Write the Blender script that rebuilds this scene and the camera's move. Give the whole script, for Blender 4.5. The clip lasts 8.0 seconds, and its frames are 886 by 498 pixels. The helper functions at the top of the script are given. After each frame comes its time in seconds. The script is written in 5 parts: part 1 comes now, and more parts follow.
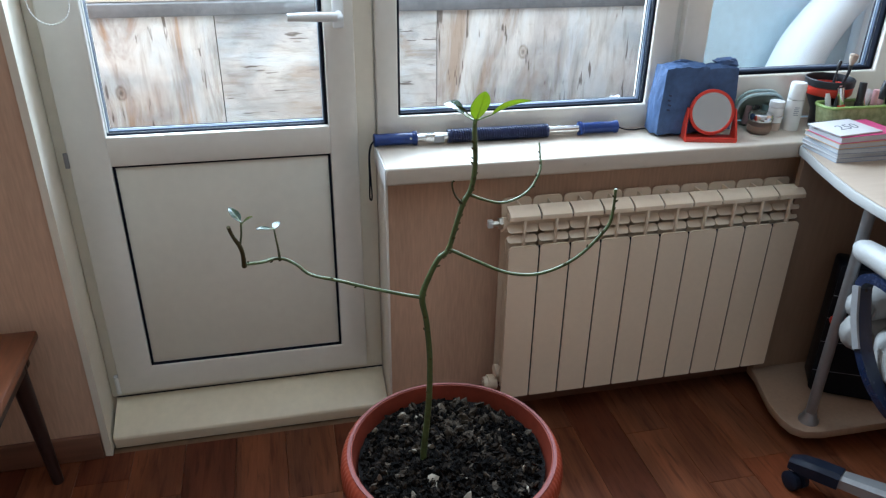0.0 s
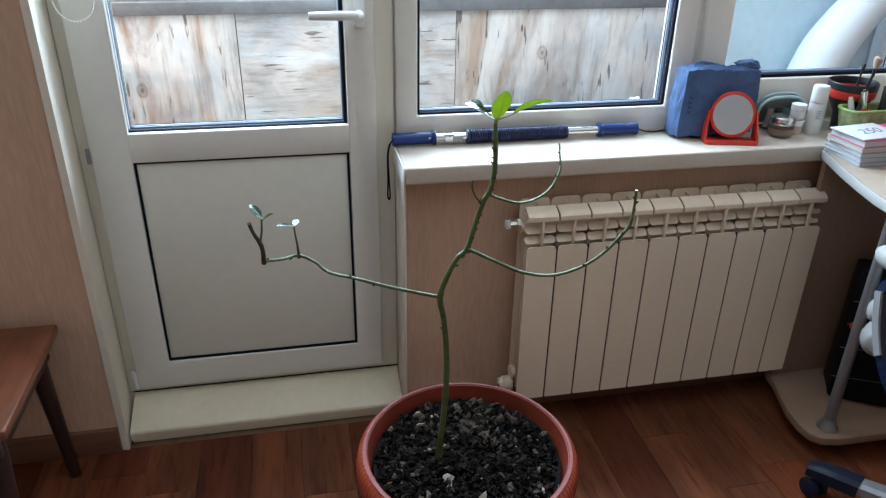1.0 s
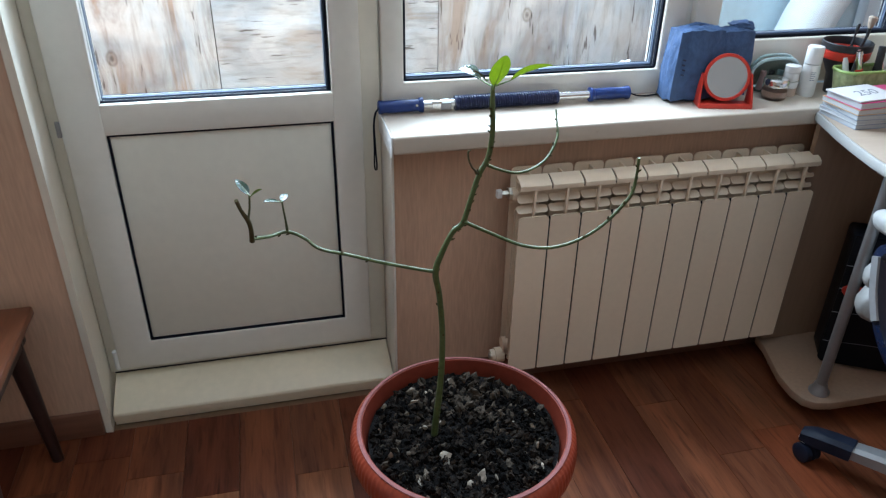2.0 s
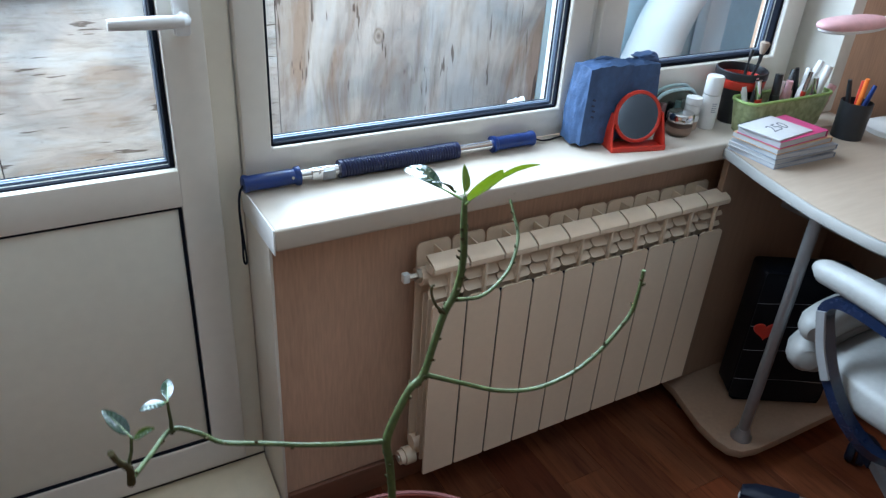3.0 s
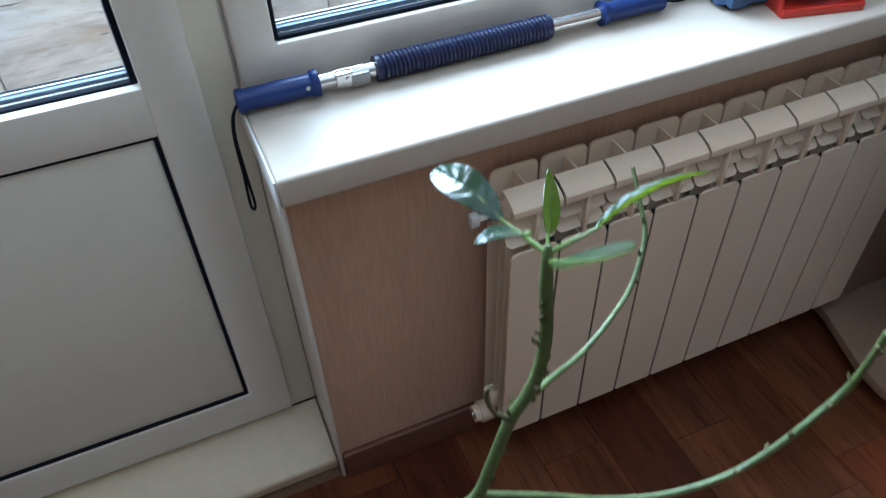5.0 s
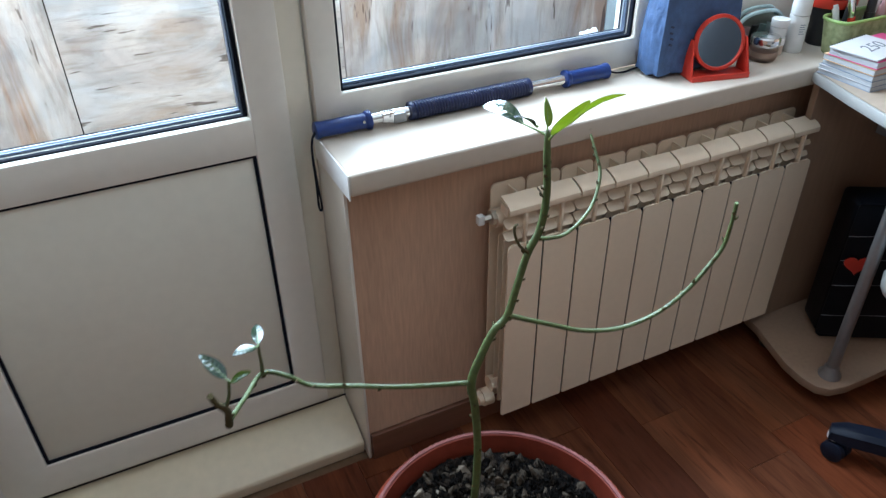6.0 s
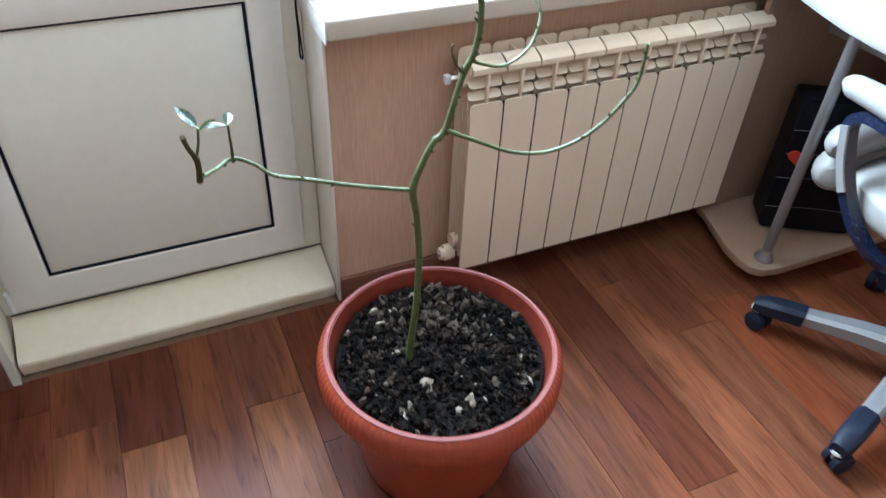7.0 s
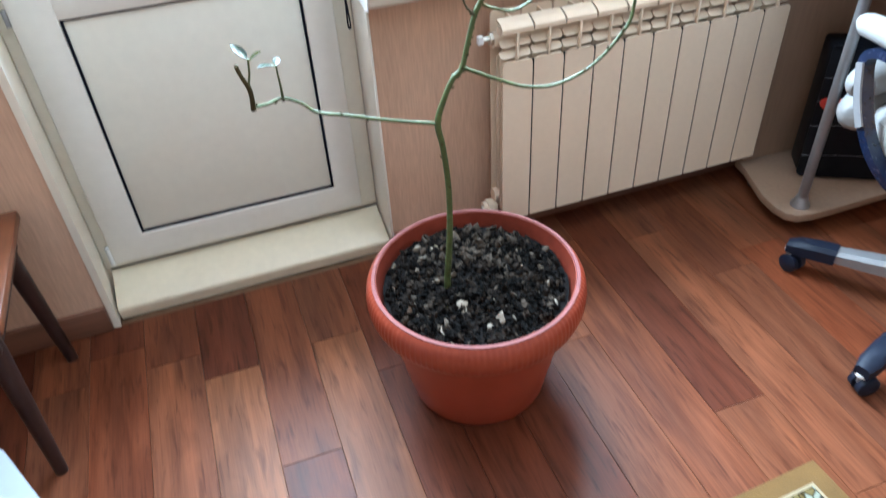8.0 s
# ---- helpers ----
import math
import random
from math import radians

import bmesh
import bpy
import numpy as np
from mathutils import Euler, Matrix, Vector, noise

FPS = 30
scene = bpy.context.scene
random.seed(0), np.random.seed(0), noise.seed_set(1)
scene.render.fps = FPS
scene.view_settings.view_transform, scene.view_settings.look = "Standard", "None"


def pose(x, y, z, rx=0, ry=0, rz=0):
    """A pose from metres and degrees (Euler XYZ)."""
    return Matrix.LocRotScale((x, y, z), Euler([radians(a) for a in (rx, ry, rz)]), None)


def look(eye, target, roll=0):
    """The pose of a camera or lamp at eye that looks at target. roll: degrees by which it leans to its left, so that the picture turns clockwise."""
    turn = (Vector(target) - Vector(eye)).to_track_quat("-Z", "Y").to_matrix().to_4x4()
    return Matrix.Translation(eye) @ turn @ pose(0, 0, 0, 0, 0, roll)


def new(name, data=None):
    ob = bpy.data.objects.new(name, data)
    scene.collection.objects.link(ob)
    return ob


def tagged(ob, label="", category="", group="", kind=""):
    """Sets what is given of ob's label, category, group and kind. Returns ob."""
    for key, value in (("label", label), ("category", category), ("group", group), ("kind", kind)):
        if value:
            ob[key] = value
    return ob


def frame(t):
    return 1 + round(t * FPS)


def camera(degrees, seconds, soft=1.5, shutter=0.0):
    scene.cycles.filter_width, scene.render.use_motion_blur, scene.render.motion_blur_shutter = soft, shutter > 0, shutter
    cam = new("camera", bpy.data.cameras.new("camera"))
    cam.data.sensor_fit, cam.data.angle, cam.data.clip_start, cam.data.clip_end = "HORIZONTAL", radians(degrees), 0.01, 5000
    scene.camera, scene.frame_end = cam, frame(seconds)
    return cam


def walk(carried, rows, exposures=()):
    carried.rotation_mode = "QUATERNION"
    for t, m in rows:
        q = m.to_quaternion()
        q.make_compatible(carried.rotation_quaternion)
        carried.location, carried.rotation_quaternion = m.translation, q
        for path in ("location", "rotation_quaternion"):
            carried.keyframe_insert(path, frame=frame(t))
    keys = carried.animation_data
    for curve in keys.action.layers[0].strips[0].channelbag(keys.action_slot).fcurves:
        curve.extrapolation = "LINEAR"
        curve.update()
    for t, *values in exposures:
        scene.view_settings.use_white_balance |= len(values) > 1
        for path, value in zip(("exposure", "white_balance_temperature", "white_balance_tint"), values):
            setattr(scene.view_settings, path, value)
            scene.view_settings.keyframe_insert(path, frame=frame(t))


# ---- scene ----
cam = camera(61.9, 8.0, 1.25, 0.4)
PATH = [
    (0, (0.961, 1.021, 1.398), (1.362, 2.761, 0.497), 0.8),
    (0.5, (0.952, 1.021, 1.395), (1.338, 2.768, 0.502), 1.0),
    (1, (0.953, 1.022, 1.395), (1.317, 2.771, 0.496), 1.0),
    (1.2, (0.925, 1.012, 1.386), (1.311, 2.766, 0.506), 0.6),
    (2.3, (0.934, 1.186, 1.382), (1.387, 2.858, 0.383), 1.3),
    (2.5, (0.916, 1.296, 1.389), (1.537, 2.929, 0.416), 2.2),
    (3, (0.871, 1.534, 1.4), (1.774, 3.017, 0.407), 3.9),
    (3.5, (0.93, 1.673, 1.365), (1.745, 3.124, 0.257), 0.6),
    (4, (1.086, 1.852, 1.341), (1.701, 3.206, 0.003), -1.6),
    (4.5, (1.142, 1.95, 1.322), (1.678, 3.271, -0.081), -2.5),
    (4.7, (1.141, 1.954, 1.323), (1.67, 3.277, -0.081), -2.4),
    (5.8, (0.905, 1.609, 1.358), (1.59, 3.069, 0.176), -0.8),
    (6, (0.859, 1.555, 1.385), (1.575, 3.046, 0.262), -0.8),
    (6.5, (0.821, 1.471, 1.372), (1.535, 2.909, 0.18), 0.5),
    (7, (0.841, 1.322, 1.357), (1.503, 2.706, 0.074), 3.0),
    (7.5, (0.838, 1.167, 1.343), (1.369, 2.639, 0.097), -2.3),
    (7.8, (0.839, 1.116, 1.357), (1.323, 2.623, 0.134), -4.1),
    (8, (0.844, 1.092, 1.358), (1.309, 2.563, 0.084), -3.6),
]
walk(cam, [(t, look(eye, target, roll)) for t, eye, target, roll in PATH], [(0.0, 0.25, 5750, 10), (1.2, 0.25, 5750, 10), (2.5, 0.3, 5750, 10), (3.0, 0.07, 5600, 9), (3.5, 0.18, 5720, 9), (4.3, 0.0, 5350, 8), (4.7, 0.0, 5350, 8), (6.0, 0.27, 5750, 10), (6.5, 0.42, 5850, 9), (7.0, 1.2, 5650, 9), (7.5, 1.53, 5530, 9), (8.0, 1.5, 5530, 9)])

# ---- world, sun, window light, exposure ----
world = bpy.data.worlds.new("sky")
scene.world = world
world.use_nodes = True
wn = world.node_tree
wbg = wn.nodes["Background"]
sky = wn.nodes.new("ShaderNodeTexSky")
sky.sky_type = "NISHITA"
sky.sun_disc = False
sky.sun_elevation, sky.sun_rotation = radians(48), radians(-35)
sky.air_density, sky.dust_density = 1.0, 2.0
wn.links.new(sky.outputs[0], wbg.inputs[0])
wbg.inputs[1].default_value = 0.145
sun_data = bpy.data.lights.new("sun", "SUN")
sun_data.energy, sun_data.angle, sun_data.color = 0.5, radians(15), (1.0, 0.97, 0.93)
sun = new("sun", sun_data)
sun.matrix_world = look((0, 0, 20), (6.0, -1.0, 8.0))


def opening_light(name, x0, x1, z0, z1, y, rise, watts):
    """Skylight standing in an opening and facing into the room; rise: how far it aims up over one metre."""
    data = bpy.data.lights.new(name, "AREA")
    data.shape, data.size, data.size_y = "RECTANGLE", x1 - x0, z1 - z0
    data.energy, data.color = watts, (0.75, 0.91, 1.0)
    ob = new(name, data)
    x, z = (x0 + x1) / 2, (z0 + z1) / 2
    ob.matrix_world = look((x, y, z), (x, y - 1, z + rise))


opening_light("balcony_daylight", -0.3, 2.15, 1.16, 2.36, 3.55, -0.12, 112)
opening_light("door_daylight", 0.58, 1.05, 1.19, 2.02, 2.90, 0.25, 16)
opening_light("window_daylight", 1.26, 1.90, 1.19, 2.02, 2.90, 0.25, 54)


# ---- materials ----
def link(nt, a, b):
    nt.links.new(a, b)


def surface(name, base, rough=0.5, var=0.12, fine=60.0, coarse=5.0, bump=0.1, metal=0.0, stretch=(1, 1, 1),
            dark=None, per_object=0.0, coat=0.0, spec=0.5, trans=0.0, dist=0.002):
    """A node material: base colour varied by a coarse and a fine noise, roughness varied, fine relief."""
    m = bpy.data.materials.new(name)
    m.use_nodes = True
    nt = m.node_tree
    b = nt.nodes["Principled BSDF"]
    tc = nt.nodes.new("ShaderNodeTexCoord")
    mp = nt.nodes.new("ShaderNodeMapping")
    mp.inputs["Scale"].default_value = stretch
    link(nt, tc.outputs["Object"], mp.inputs[0])
    n1 = nt.nodes.new("ShaderNodeTexNoise")
    n1.inputs["Scale"].default_value, n1.inputs["Detail"].default_value = coarse, 4
    n2 = nt.nodes.new("ShaderNodeTexNoise")
    n2.inputs["Scale"].default_value, n2.inputs["Detail"].default_value = fine, 5
    for n in (n1, n2):
        link(nt, mp.outputs[0], n.inputs["Vector"])
    mix = nt.nodes.new("ShaderNodeMath")
    mix.operation = "MULTIPLY_ADD"
    mix.inputs[1].default_value = 0.5
    half = nt.nodes.new("ShaderNodeMath")
    half.operation = "MULTIPLY"
    half.inputs[1].default_value = 0.5
    link(nt, n1.outputs[0], half.inputs[0])
    link(nt, n2.outputs[0], mix.inputs[0])
    link(nt, half.outputs[0], mix.inputs[2])
    ramp = nt.nodes.new("ShaderNodeValToRGB")
    ramp.color_ramp.elements[0].position, ramp.color_ramp.elements[1].position = 0.3, 0.7
    lo = dark or tuple(c * (1 - var) for c in base)
    hi = tuple(min(0.95, c * (1 + var * 0.6)) for c in base)
    ramp.color_ramp.elements[0].color, ramp.color_ramp.elements[1].color = (*lo, 1), (*hi, 1)
    link(nt, mix.outputs[0], ramp.inputs[0])
    out = ramp.outputs[0]
    if per_object:
        info = nt.nodes.new("ShaderNodeObjectInfo")
        hsv = nt.nodes.new("ShaderNodeHueSaturation")
        rng = nt.nodes.new("ShaderNodeMapRange")
        rng.inputs[3].default_value, rng.inputs[4].default_value = 1 - per_object, 1 + per_object
        link(nt, info.outputs["Random"], rng.inputs[0])
        link(nt, rng.outputs[0], hsv.inputs["Value"])
        link(nt, out, hsv.inputs["Color"])
        out = hsv.outputs[0]
    link(nt, out, b.inputs["Base Color"])
    rr = nt.nodes.new("ShaderNodeMapRange")
    rr.inputs[3].default_value, rr.inputs[4].default_value = max(0.02, rough - 0.08), min(1, rough + 0.08)
    link(nt, mix.outputs[0], rr.inputs[0])
    link(nt, rr.outputs[0], b.inputs["Roughness"])
    b.inputs["Metallic"].default_value = metal
    b.inputs["Coat Weight"].default_value = coat
    b.inputs["Specular IOR Level"].default_value = spec
    b.inputs["Transmission Weight"].default_value = trans
    if bump:
        bp = nt.nodes.new("ShaderNodeBump")
        bp.inputs["Strength"].default_value, bp.inputs["Distance"].default_value = bump, dist
        link(nt, n2.outputs[0], bp.inputs["Height"])
        link(nt, bp.outputs[0], b.inputs["Normal"])
    return m


def laminate():
    """Printed wood boards: grain along the board, a tone of its own for each board."""
    m = bpy.data.materials.new("laminate")
    m.use_nodes = True
    nt = m.node_tree
    b = nt.nodes["Principled BSDF"]
    tc = nt.nodes.new("ShaderNodeTexCoord")
    info = nt.nodes.new("ShaderNodeObjectInfo")
    off = nt.nodes.new("ShaderNodeVectorMath")
    off.operation = "MULTIPLY_ADD"
    off.inputs[1].default_value = (1, 1, 1)
    sc = nt.nodes.new("ShaderNodeVectorMath")
    sc.operation = "SCALE"
    sc.inputs[0].default_value = (37.0, 91.0, 0.0)
    link(nt, info.outputs["Random"], sc.inputs["Scale"])
    link(nt, tc.outputs["Object"], off.inputs[0])
    link(nt, sc.outputs[0], off.inputs[2])
    fig = nt.nodes.new("ShaderNodeMapping")
    fig.inputs["Scale"].default_value = (24, 3.0, 1)
    link(nt, off.outputs[0], fig.inputs[0])
    n1 = nt.nodes.new("ShaderNodeTexNoise")
    n1.inputs["Scale"].default_value, n1.inputs["Detail"].default_value, n1.inputs["Distortion"].default_value = 1.0, 6, 1.1
    link(nt, fig.outputs[0], n1.inputs["Vector"])
    gr = nt.nodes.new("ShaderNodeMapping")
    gr.inputs["Scale"].default_value = (260, 6, 1)
    link(nt, off.outputs[0], gr.inputs[0])
    n2 = nt.nodes.new("ShaderNodeTexNoise")
    n2.inputs["Scale"].default_value, n2.inputs["Detail"].default_value = 1.0, 3
    link(nt, gr.outputs[0], n2.inputs["Vector"])
    tone = nt.nodes.new("ShaderNodeValToRGB")
    e = tone.color_ramp.elements
    e[0].position, e[0].color = 0.0, (0.109, 0.030, 0.015, 1)
    e[1].position, e[1].color = 1.0, (0.226, 0.094, 0.046, 1)
    for pos, col in ((0.2, (0.132, 0.039, 0.018, 1)), (0.4, (0.152, 0.055, 0.028, 1)), (0.55, (0.163, 0.046, 0.020, 1)), (0.7, (0.191, 0.074, 0.037, 1)), (0.85, (0.148, 0.047, 0.022, 1))):
        n = tone.color_ramp.elements.new(pos)
        n.color = col
    link(nt, info.outputs["Random"], tone.inputs[0])
    figr = nt.nodes.new("ShaderNodeValToRGB")
    figr.color_ramp.elements[0].position, figr.color_ramp.elements[0].color = 0.28, (0.66, 0.60, 0.58, 1)
    figr.color_ramp.elements[1].position, figr.color_ramp.elements[1].color = 0.72, (1.22, 1.26, 1.24, 1)
    link(nt, n1.outputs[0], figr.inputs[0])
    mul = nt.nodes.new("ShaderNodeMix")
    mul.data_type, mul.blend_type = "RGBA", "MULTIPLY"
    mul.inputs[0].default_value = 1.0
    link(nt, tone.outputs[0], mul.inputs[6])
    link(nt, figr.outputs[0], mul.inputs[7])
    grr = nt.nodes.new("ShaderNodeValToRGB")
    grr.color_ramp.elements[0].position, grr.color_ramp.elements[0].color = 0.35, (0.91, 0.90, 0.89, 1)
    grr.color_ramp.elements[1].position, grr.color_ramp.elements[1].color = 0.62, (1.06, 1.05, 1.03, 1)
    link(nt, n2.outputs[0], grr.inputs[0])
    mul2 = nt.nodes.new("ShaderNodeMix")
    mul2.data_type, mul2.blend_type = "RGBA", "MULTIPLY"
    mul2.inputs[0].default_value = 1.0
    link(nt, mul.outputs[2], mul2.inputs[6])
    link(nt, grr.outputs[0], mul2.inputs[7])
    # short dark pores and streaks
    dash = nt.nodes.new("ShaderNodeMapping")
    dash.inputs["Scale"].default_value = (85, 9, 1)
    link(nt, off.outputs[0], dash.inputs[0])
    n3 = nt.nodes.new("ShaderNodeTexNoise")
    n3.inputs["Scale"].default_value, n3.inputs["Detail"].default_value, n3.inputs["Distortion"].default_value = 1.0, 3, 0.5
    link(nt, dash.outputs[0], n3.inputs["Vector"])
    dr = nt.nodes.new("ShaderNodeValToRGB")
    dr.color_ramp.elements[0].position, dr.color_ramp.elements[0].color = 0.54, (1, 1, 1, 1)
    dr.color_ramp.elements[1].position, dr.color_ramp.elements[1].color = 0.76, (0.50, 0.44, 0.42, 1)
    link(nt, n3.outputs[0], dr.inputs[0])
    mul3 = nt.nodes.new("ShaderNodeMix")
    mul3.data_type, mul3.blend_type = "RGBA", "MULTIPLY"
    mul3.inputs[0].default_value = 1.0
    link(nt, mul2.outputs[2], mul3.inputs[6])
    link(nt, dr.outputs[0], mul3.inputs[7])
    wide = nt.nodes.new("ShaderNodeMapping")
    wide.inputs["Scale"].default_value = (13, 1.1, 1)
    link(nt, off.outputs[0], wide.inputs[0])
    n4 = nt.nodes.new("ShaderNodeTexNoise")
    n4.inputs["Scale"].default_value, n4.inputs["Detail"].default_value = 1.0, 2
    link(nt, wide.outputs[0], n4.inputs["Vector"])
    wr = nt.nodes.new("ShaderNodeValToRGB")
    wr.color_ramp.elements[0].position, wr.color_ramp.elements[0].color = 0.34, (0.80, 0.80, 0.82, 1)
    wr.color_ramp.elements[1].position, wr.color_ramp.elements[1].color = 0.66, (1.20, 1.14, 1.04, 1)
    link(nt, n4.outputs[0], wr.inputs[0])
    mul4 = nt.nodes.new("ShaderNodeMix")
    mul4.data_type, mul4.blend_type = "RGBA", "MULTIPLY"
    mul4.inputs[0].default_value = 1.0
    link(nt, mul3.outputs[2], mul4.inputs[6])
    link(nt, wr.outputs[0], mul4.inputs[7])
    link(nt, mul4.outputs[2], b.inputs["Base Color"])
    rr = nt.nodes.new("ShaderNodeMapRange")
    rr.inputs[3].default_value, rr.inputs[4].default_value = 0.31, 0.45
    b.inputs["Specular IOR Level"].default_value = 0.19
    link(nt, n1.outputs[0], rr.inputs[0])
    link(nt, rr.outputs[0], b.inputs["Roughness"])
    bp = nt.nodes.new("ShaderNodeBump")
    bp.inputs["Strength"].default_value, bp.inputs["Distance"].default_value = 0.12, 0.001
    link(nt, n2.outputs[0], bp.inputs["Height"])
    link(nt, bp.outputs[0], b.inputs["Normal"])
    return m


def plywood(name, tall, stain):
    """Weathered plywood: pale face veneer, figure along one way, rusty water stains, knots and dark cracks."""
    m = bpy.data.materials.new(name)
    m.use_nodes = True
    nt = m.node_tree
    b = nt.nodes["Principled BSDF"]
    tc = nt.nodes.new("ShaderNodeTexCoord")

    def noise_of(scale, detail, distortion, stretch):
        mp = nt.nodes.new("ShaderNodeMapping")
        mp.inputs["Scale"].default_value = stretch
        link(nt, tc.outputs["Object"], mp.inputs[0])
        n = nt.nodes.new("ShaderNodeTexNoise")
        n.inputs["Scale"].default_value, n.inputs["Detail"].default_value, n.inputs["Distortion"].default_value = scale, detail, distortion
        n.inputs["Roughness"].default_value = 0.62
        link(nt, mp.outputs[0], n.inputs["Vector"])
        return n.outputs[0]

    def ramp(value, *stops):
        r = nt.nodes.new("ShaderNodeValToRGB")
        el = r.color_ramp.elements
        el[0].position, el[0].color = stops[0][0], (*stops[0][1], 1)
        el[1].position, el[1].color = stops[-1][0], (*stops[-1][1], 1)
        for pos, col in stops[1:-1]:
            el.new(pos).color = (*col, 1)
        link(nt, value, r.inputs[0])
        return r.outputs[0]

    def times(a, c, fac=1.0):
        mx = nt.nodes.new("ShaderNodeMix")
        mx.data_type, mx.blend_type = "RGBA", "MULTIPLY"
        mx.inputs[0].default_value = fac
        link(nt, a, mx.inputs[6])
        link(nt, c, mx.inputs[7])
        return mx.outputs[2]

    along = (1, 1, 0.30) if tall else (0.45, 1, 1)
    thin = (1, 1, 0.13) if tall else (0.18, 1, 1.3)
    grey = noise_of(2.6, 4, 0.5, (1, 1, 1))
    rust = noise_of(5.0, 9, 1.6, along)
    grain = noise_of(46, 6, 0.3, thin)
    crack = noise_of(34, 3, 0.2, thin)
    fleck = noise_of(120, 3, 0.0, (1, 1, 1))
    col = ramp(rust, (0.36, stain), (0.45, tuple(0.45 * k + 0.32 for k in stain)), (0.515, (0.65, 0.60, 0.55)), (0.62, (0.70, 0.69, 0.67)))
    col = times(col, ramp(grey, (0.38, (0.64, 0.71, 0.80)), (0.58, (1.0, 1.01, 1.03))))
    col = times(col, ramp(grain, (0.34, (0.74, 0.70, 0.66)), (0.50, (1.0, 1.0, 1.0))), 0.9)
    col = times(col, ramp(crack, (0.335, (0.22, 0.18, 0.16)), (0.365, (1.0, 1.0, 1.0))), 0.85)
    col = times(col, ramp(fleck, (0.33, (0.72, 0.69, 0.66)), (0.40, (1.0, 1.0, 1.0))), 0.8)
    # knots: a dark eye in a paler ring
    vor = nt.nodes.new("ShaderNodeTexVoronoi")
    vmp = nt.nodes.new("ShaderNodeMapping")
    vmp.inputs["Scale"].default_value = (4.6, 1, 3.2) if tall else (3.0, 1, 6.0)
    link(nt, tc.outputs["Object"], vmp.inputs[0])
    link(nt, vmp.outputs[0], vor.inputs["Vector"])
    vor.inputs["Scale"].default_value = 1.0
    knot = ramp(vor.outputs["Distance"], (0.035, (0.26, 0.20, 0.17)), (0.055, (0.80, 0.74, 0.68)), (0.075, (0.52, 0.46, 0.41)), (0.10, (1.0, 1.0, 1.0)))
    col = times(col, knot, 0.85)
    link(nt, col, b.inputs["Base Color"])
    b.inputs["Roughness"].default_value = 0.8
    bp = nt.nodes.new("ShaderNodeBump")
    bp.inputs["Strength"].default_value, bp.inputs["Distance"].default_value = 0.3, 0.002
    link(nt, grain, bp.inputs["Height"])
    link(nt, bp.outputs[0], b.inputs["Normal"])
    return m


def clear(name, tint=(1, 1, 1), rough=0.0, ior=1.45, thin=True):
    """Glass. A thin pane lets light straight through and reflects at its face."""
    m = bpy.data.materials.new(name)
    m.use_nodes = True
    nt = m.node_tree
    if not thin:
        b = nt.nodes["Principled BSDF"]
        b.inputs["Base Color"].default_value = (*tint, 1)
        b.inputs["Roughness"].default_value, b.inputs["Transmission Weight"].default_value = rough, 1.0
        b.inputs["IOR"].default_value = ior
        return m
    nt.nodes.remove(nt.nodes["Principled BSDF"])
    out = nt.nodes["Material Output"]
    tr = nt.nodes.new("ShaderNodeBsdfTransparent")
    tr.inputs[0].default_value = (*tint, 1)
    gl = nt.nodes.new("ShaderNodeBsdfGlossy")
    gl.inputs["Roughness"].default_value = rough
    lw = nt.nodes.new("ShaderNodeLayerWeight")
    pw = nt.nodes.new("ShaderNodeMath")
    pw.operation = "POWER"
    pw.inputs[1].default_value = 5.0
    fr = nt.nodes.new("ShaderNodeMath")
    fr.operation = "MULTIPLY_ADD"
    fr.inputs[1].default_value, fr.inputs[2].default_value = 0.9, 0.03
    link(nt, lw.outputs["Facing"], pw.inputs[0])
    link(nt, pw.outputs[0], fr.inputs[0])
    mx = nt.nodes.new("ShaderNodeMixShader")
    link(nt, fr.outputs[0], mx.inputs[0])
    link(nt, tr.outputs[0], mx.inputs[1])
    link(nt, gl.outputs[0], mx.inputs[2])
    link(nt, mx.outputs[0], out.inputs[0])
    return m


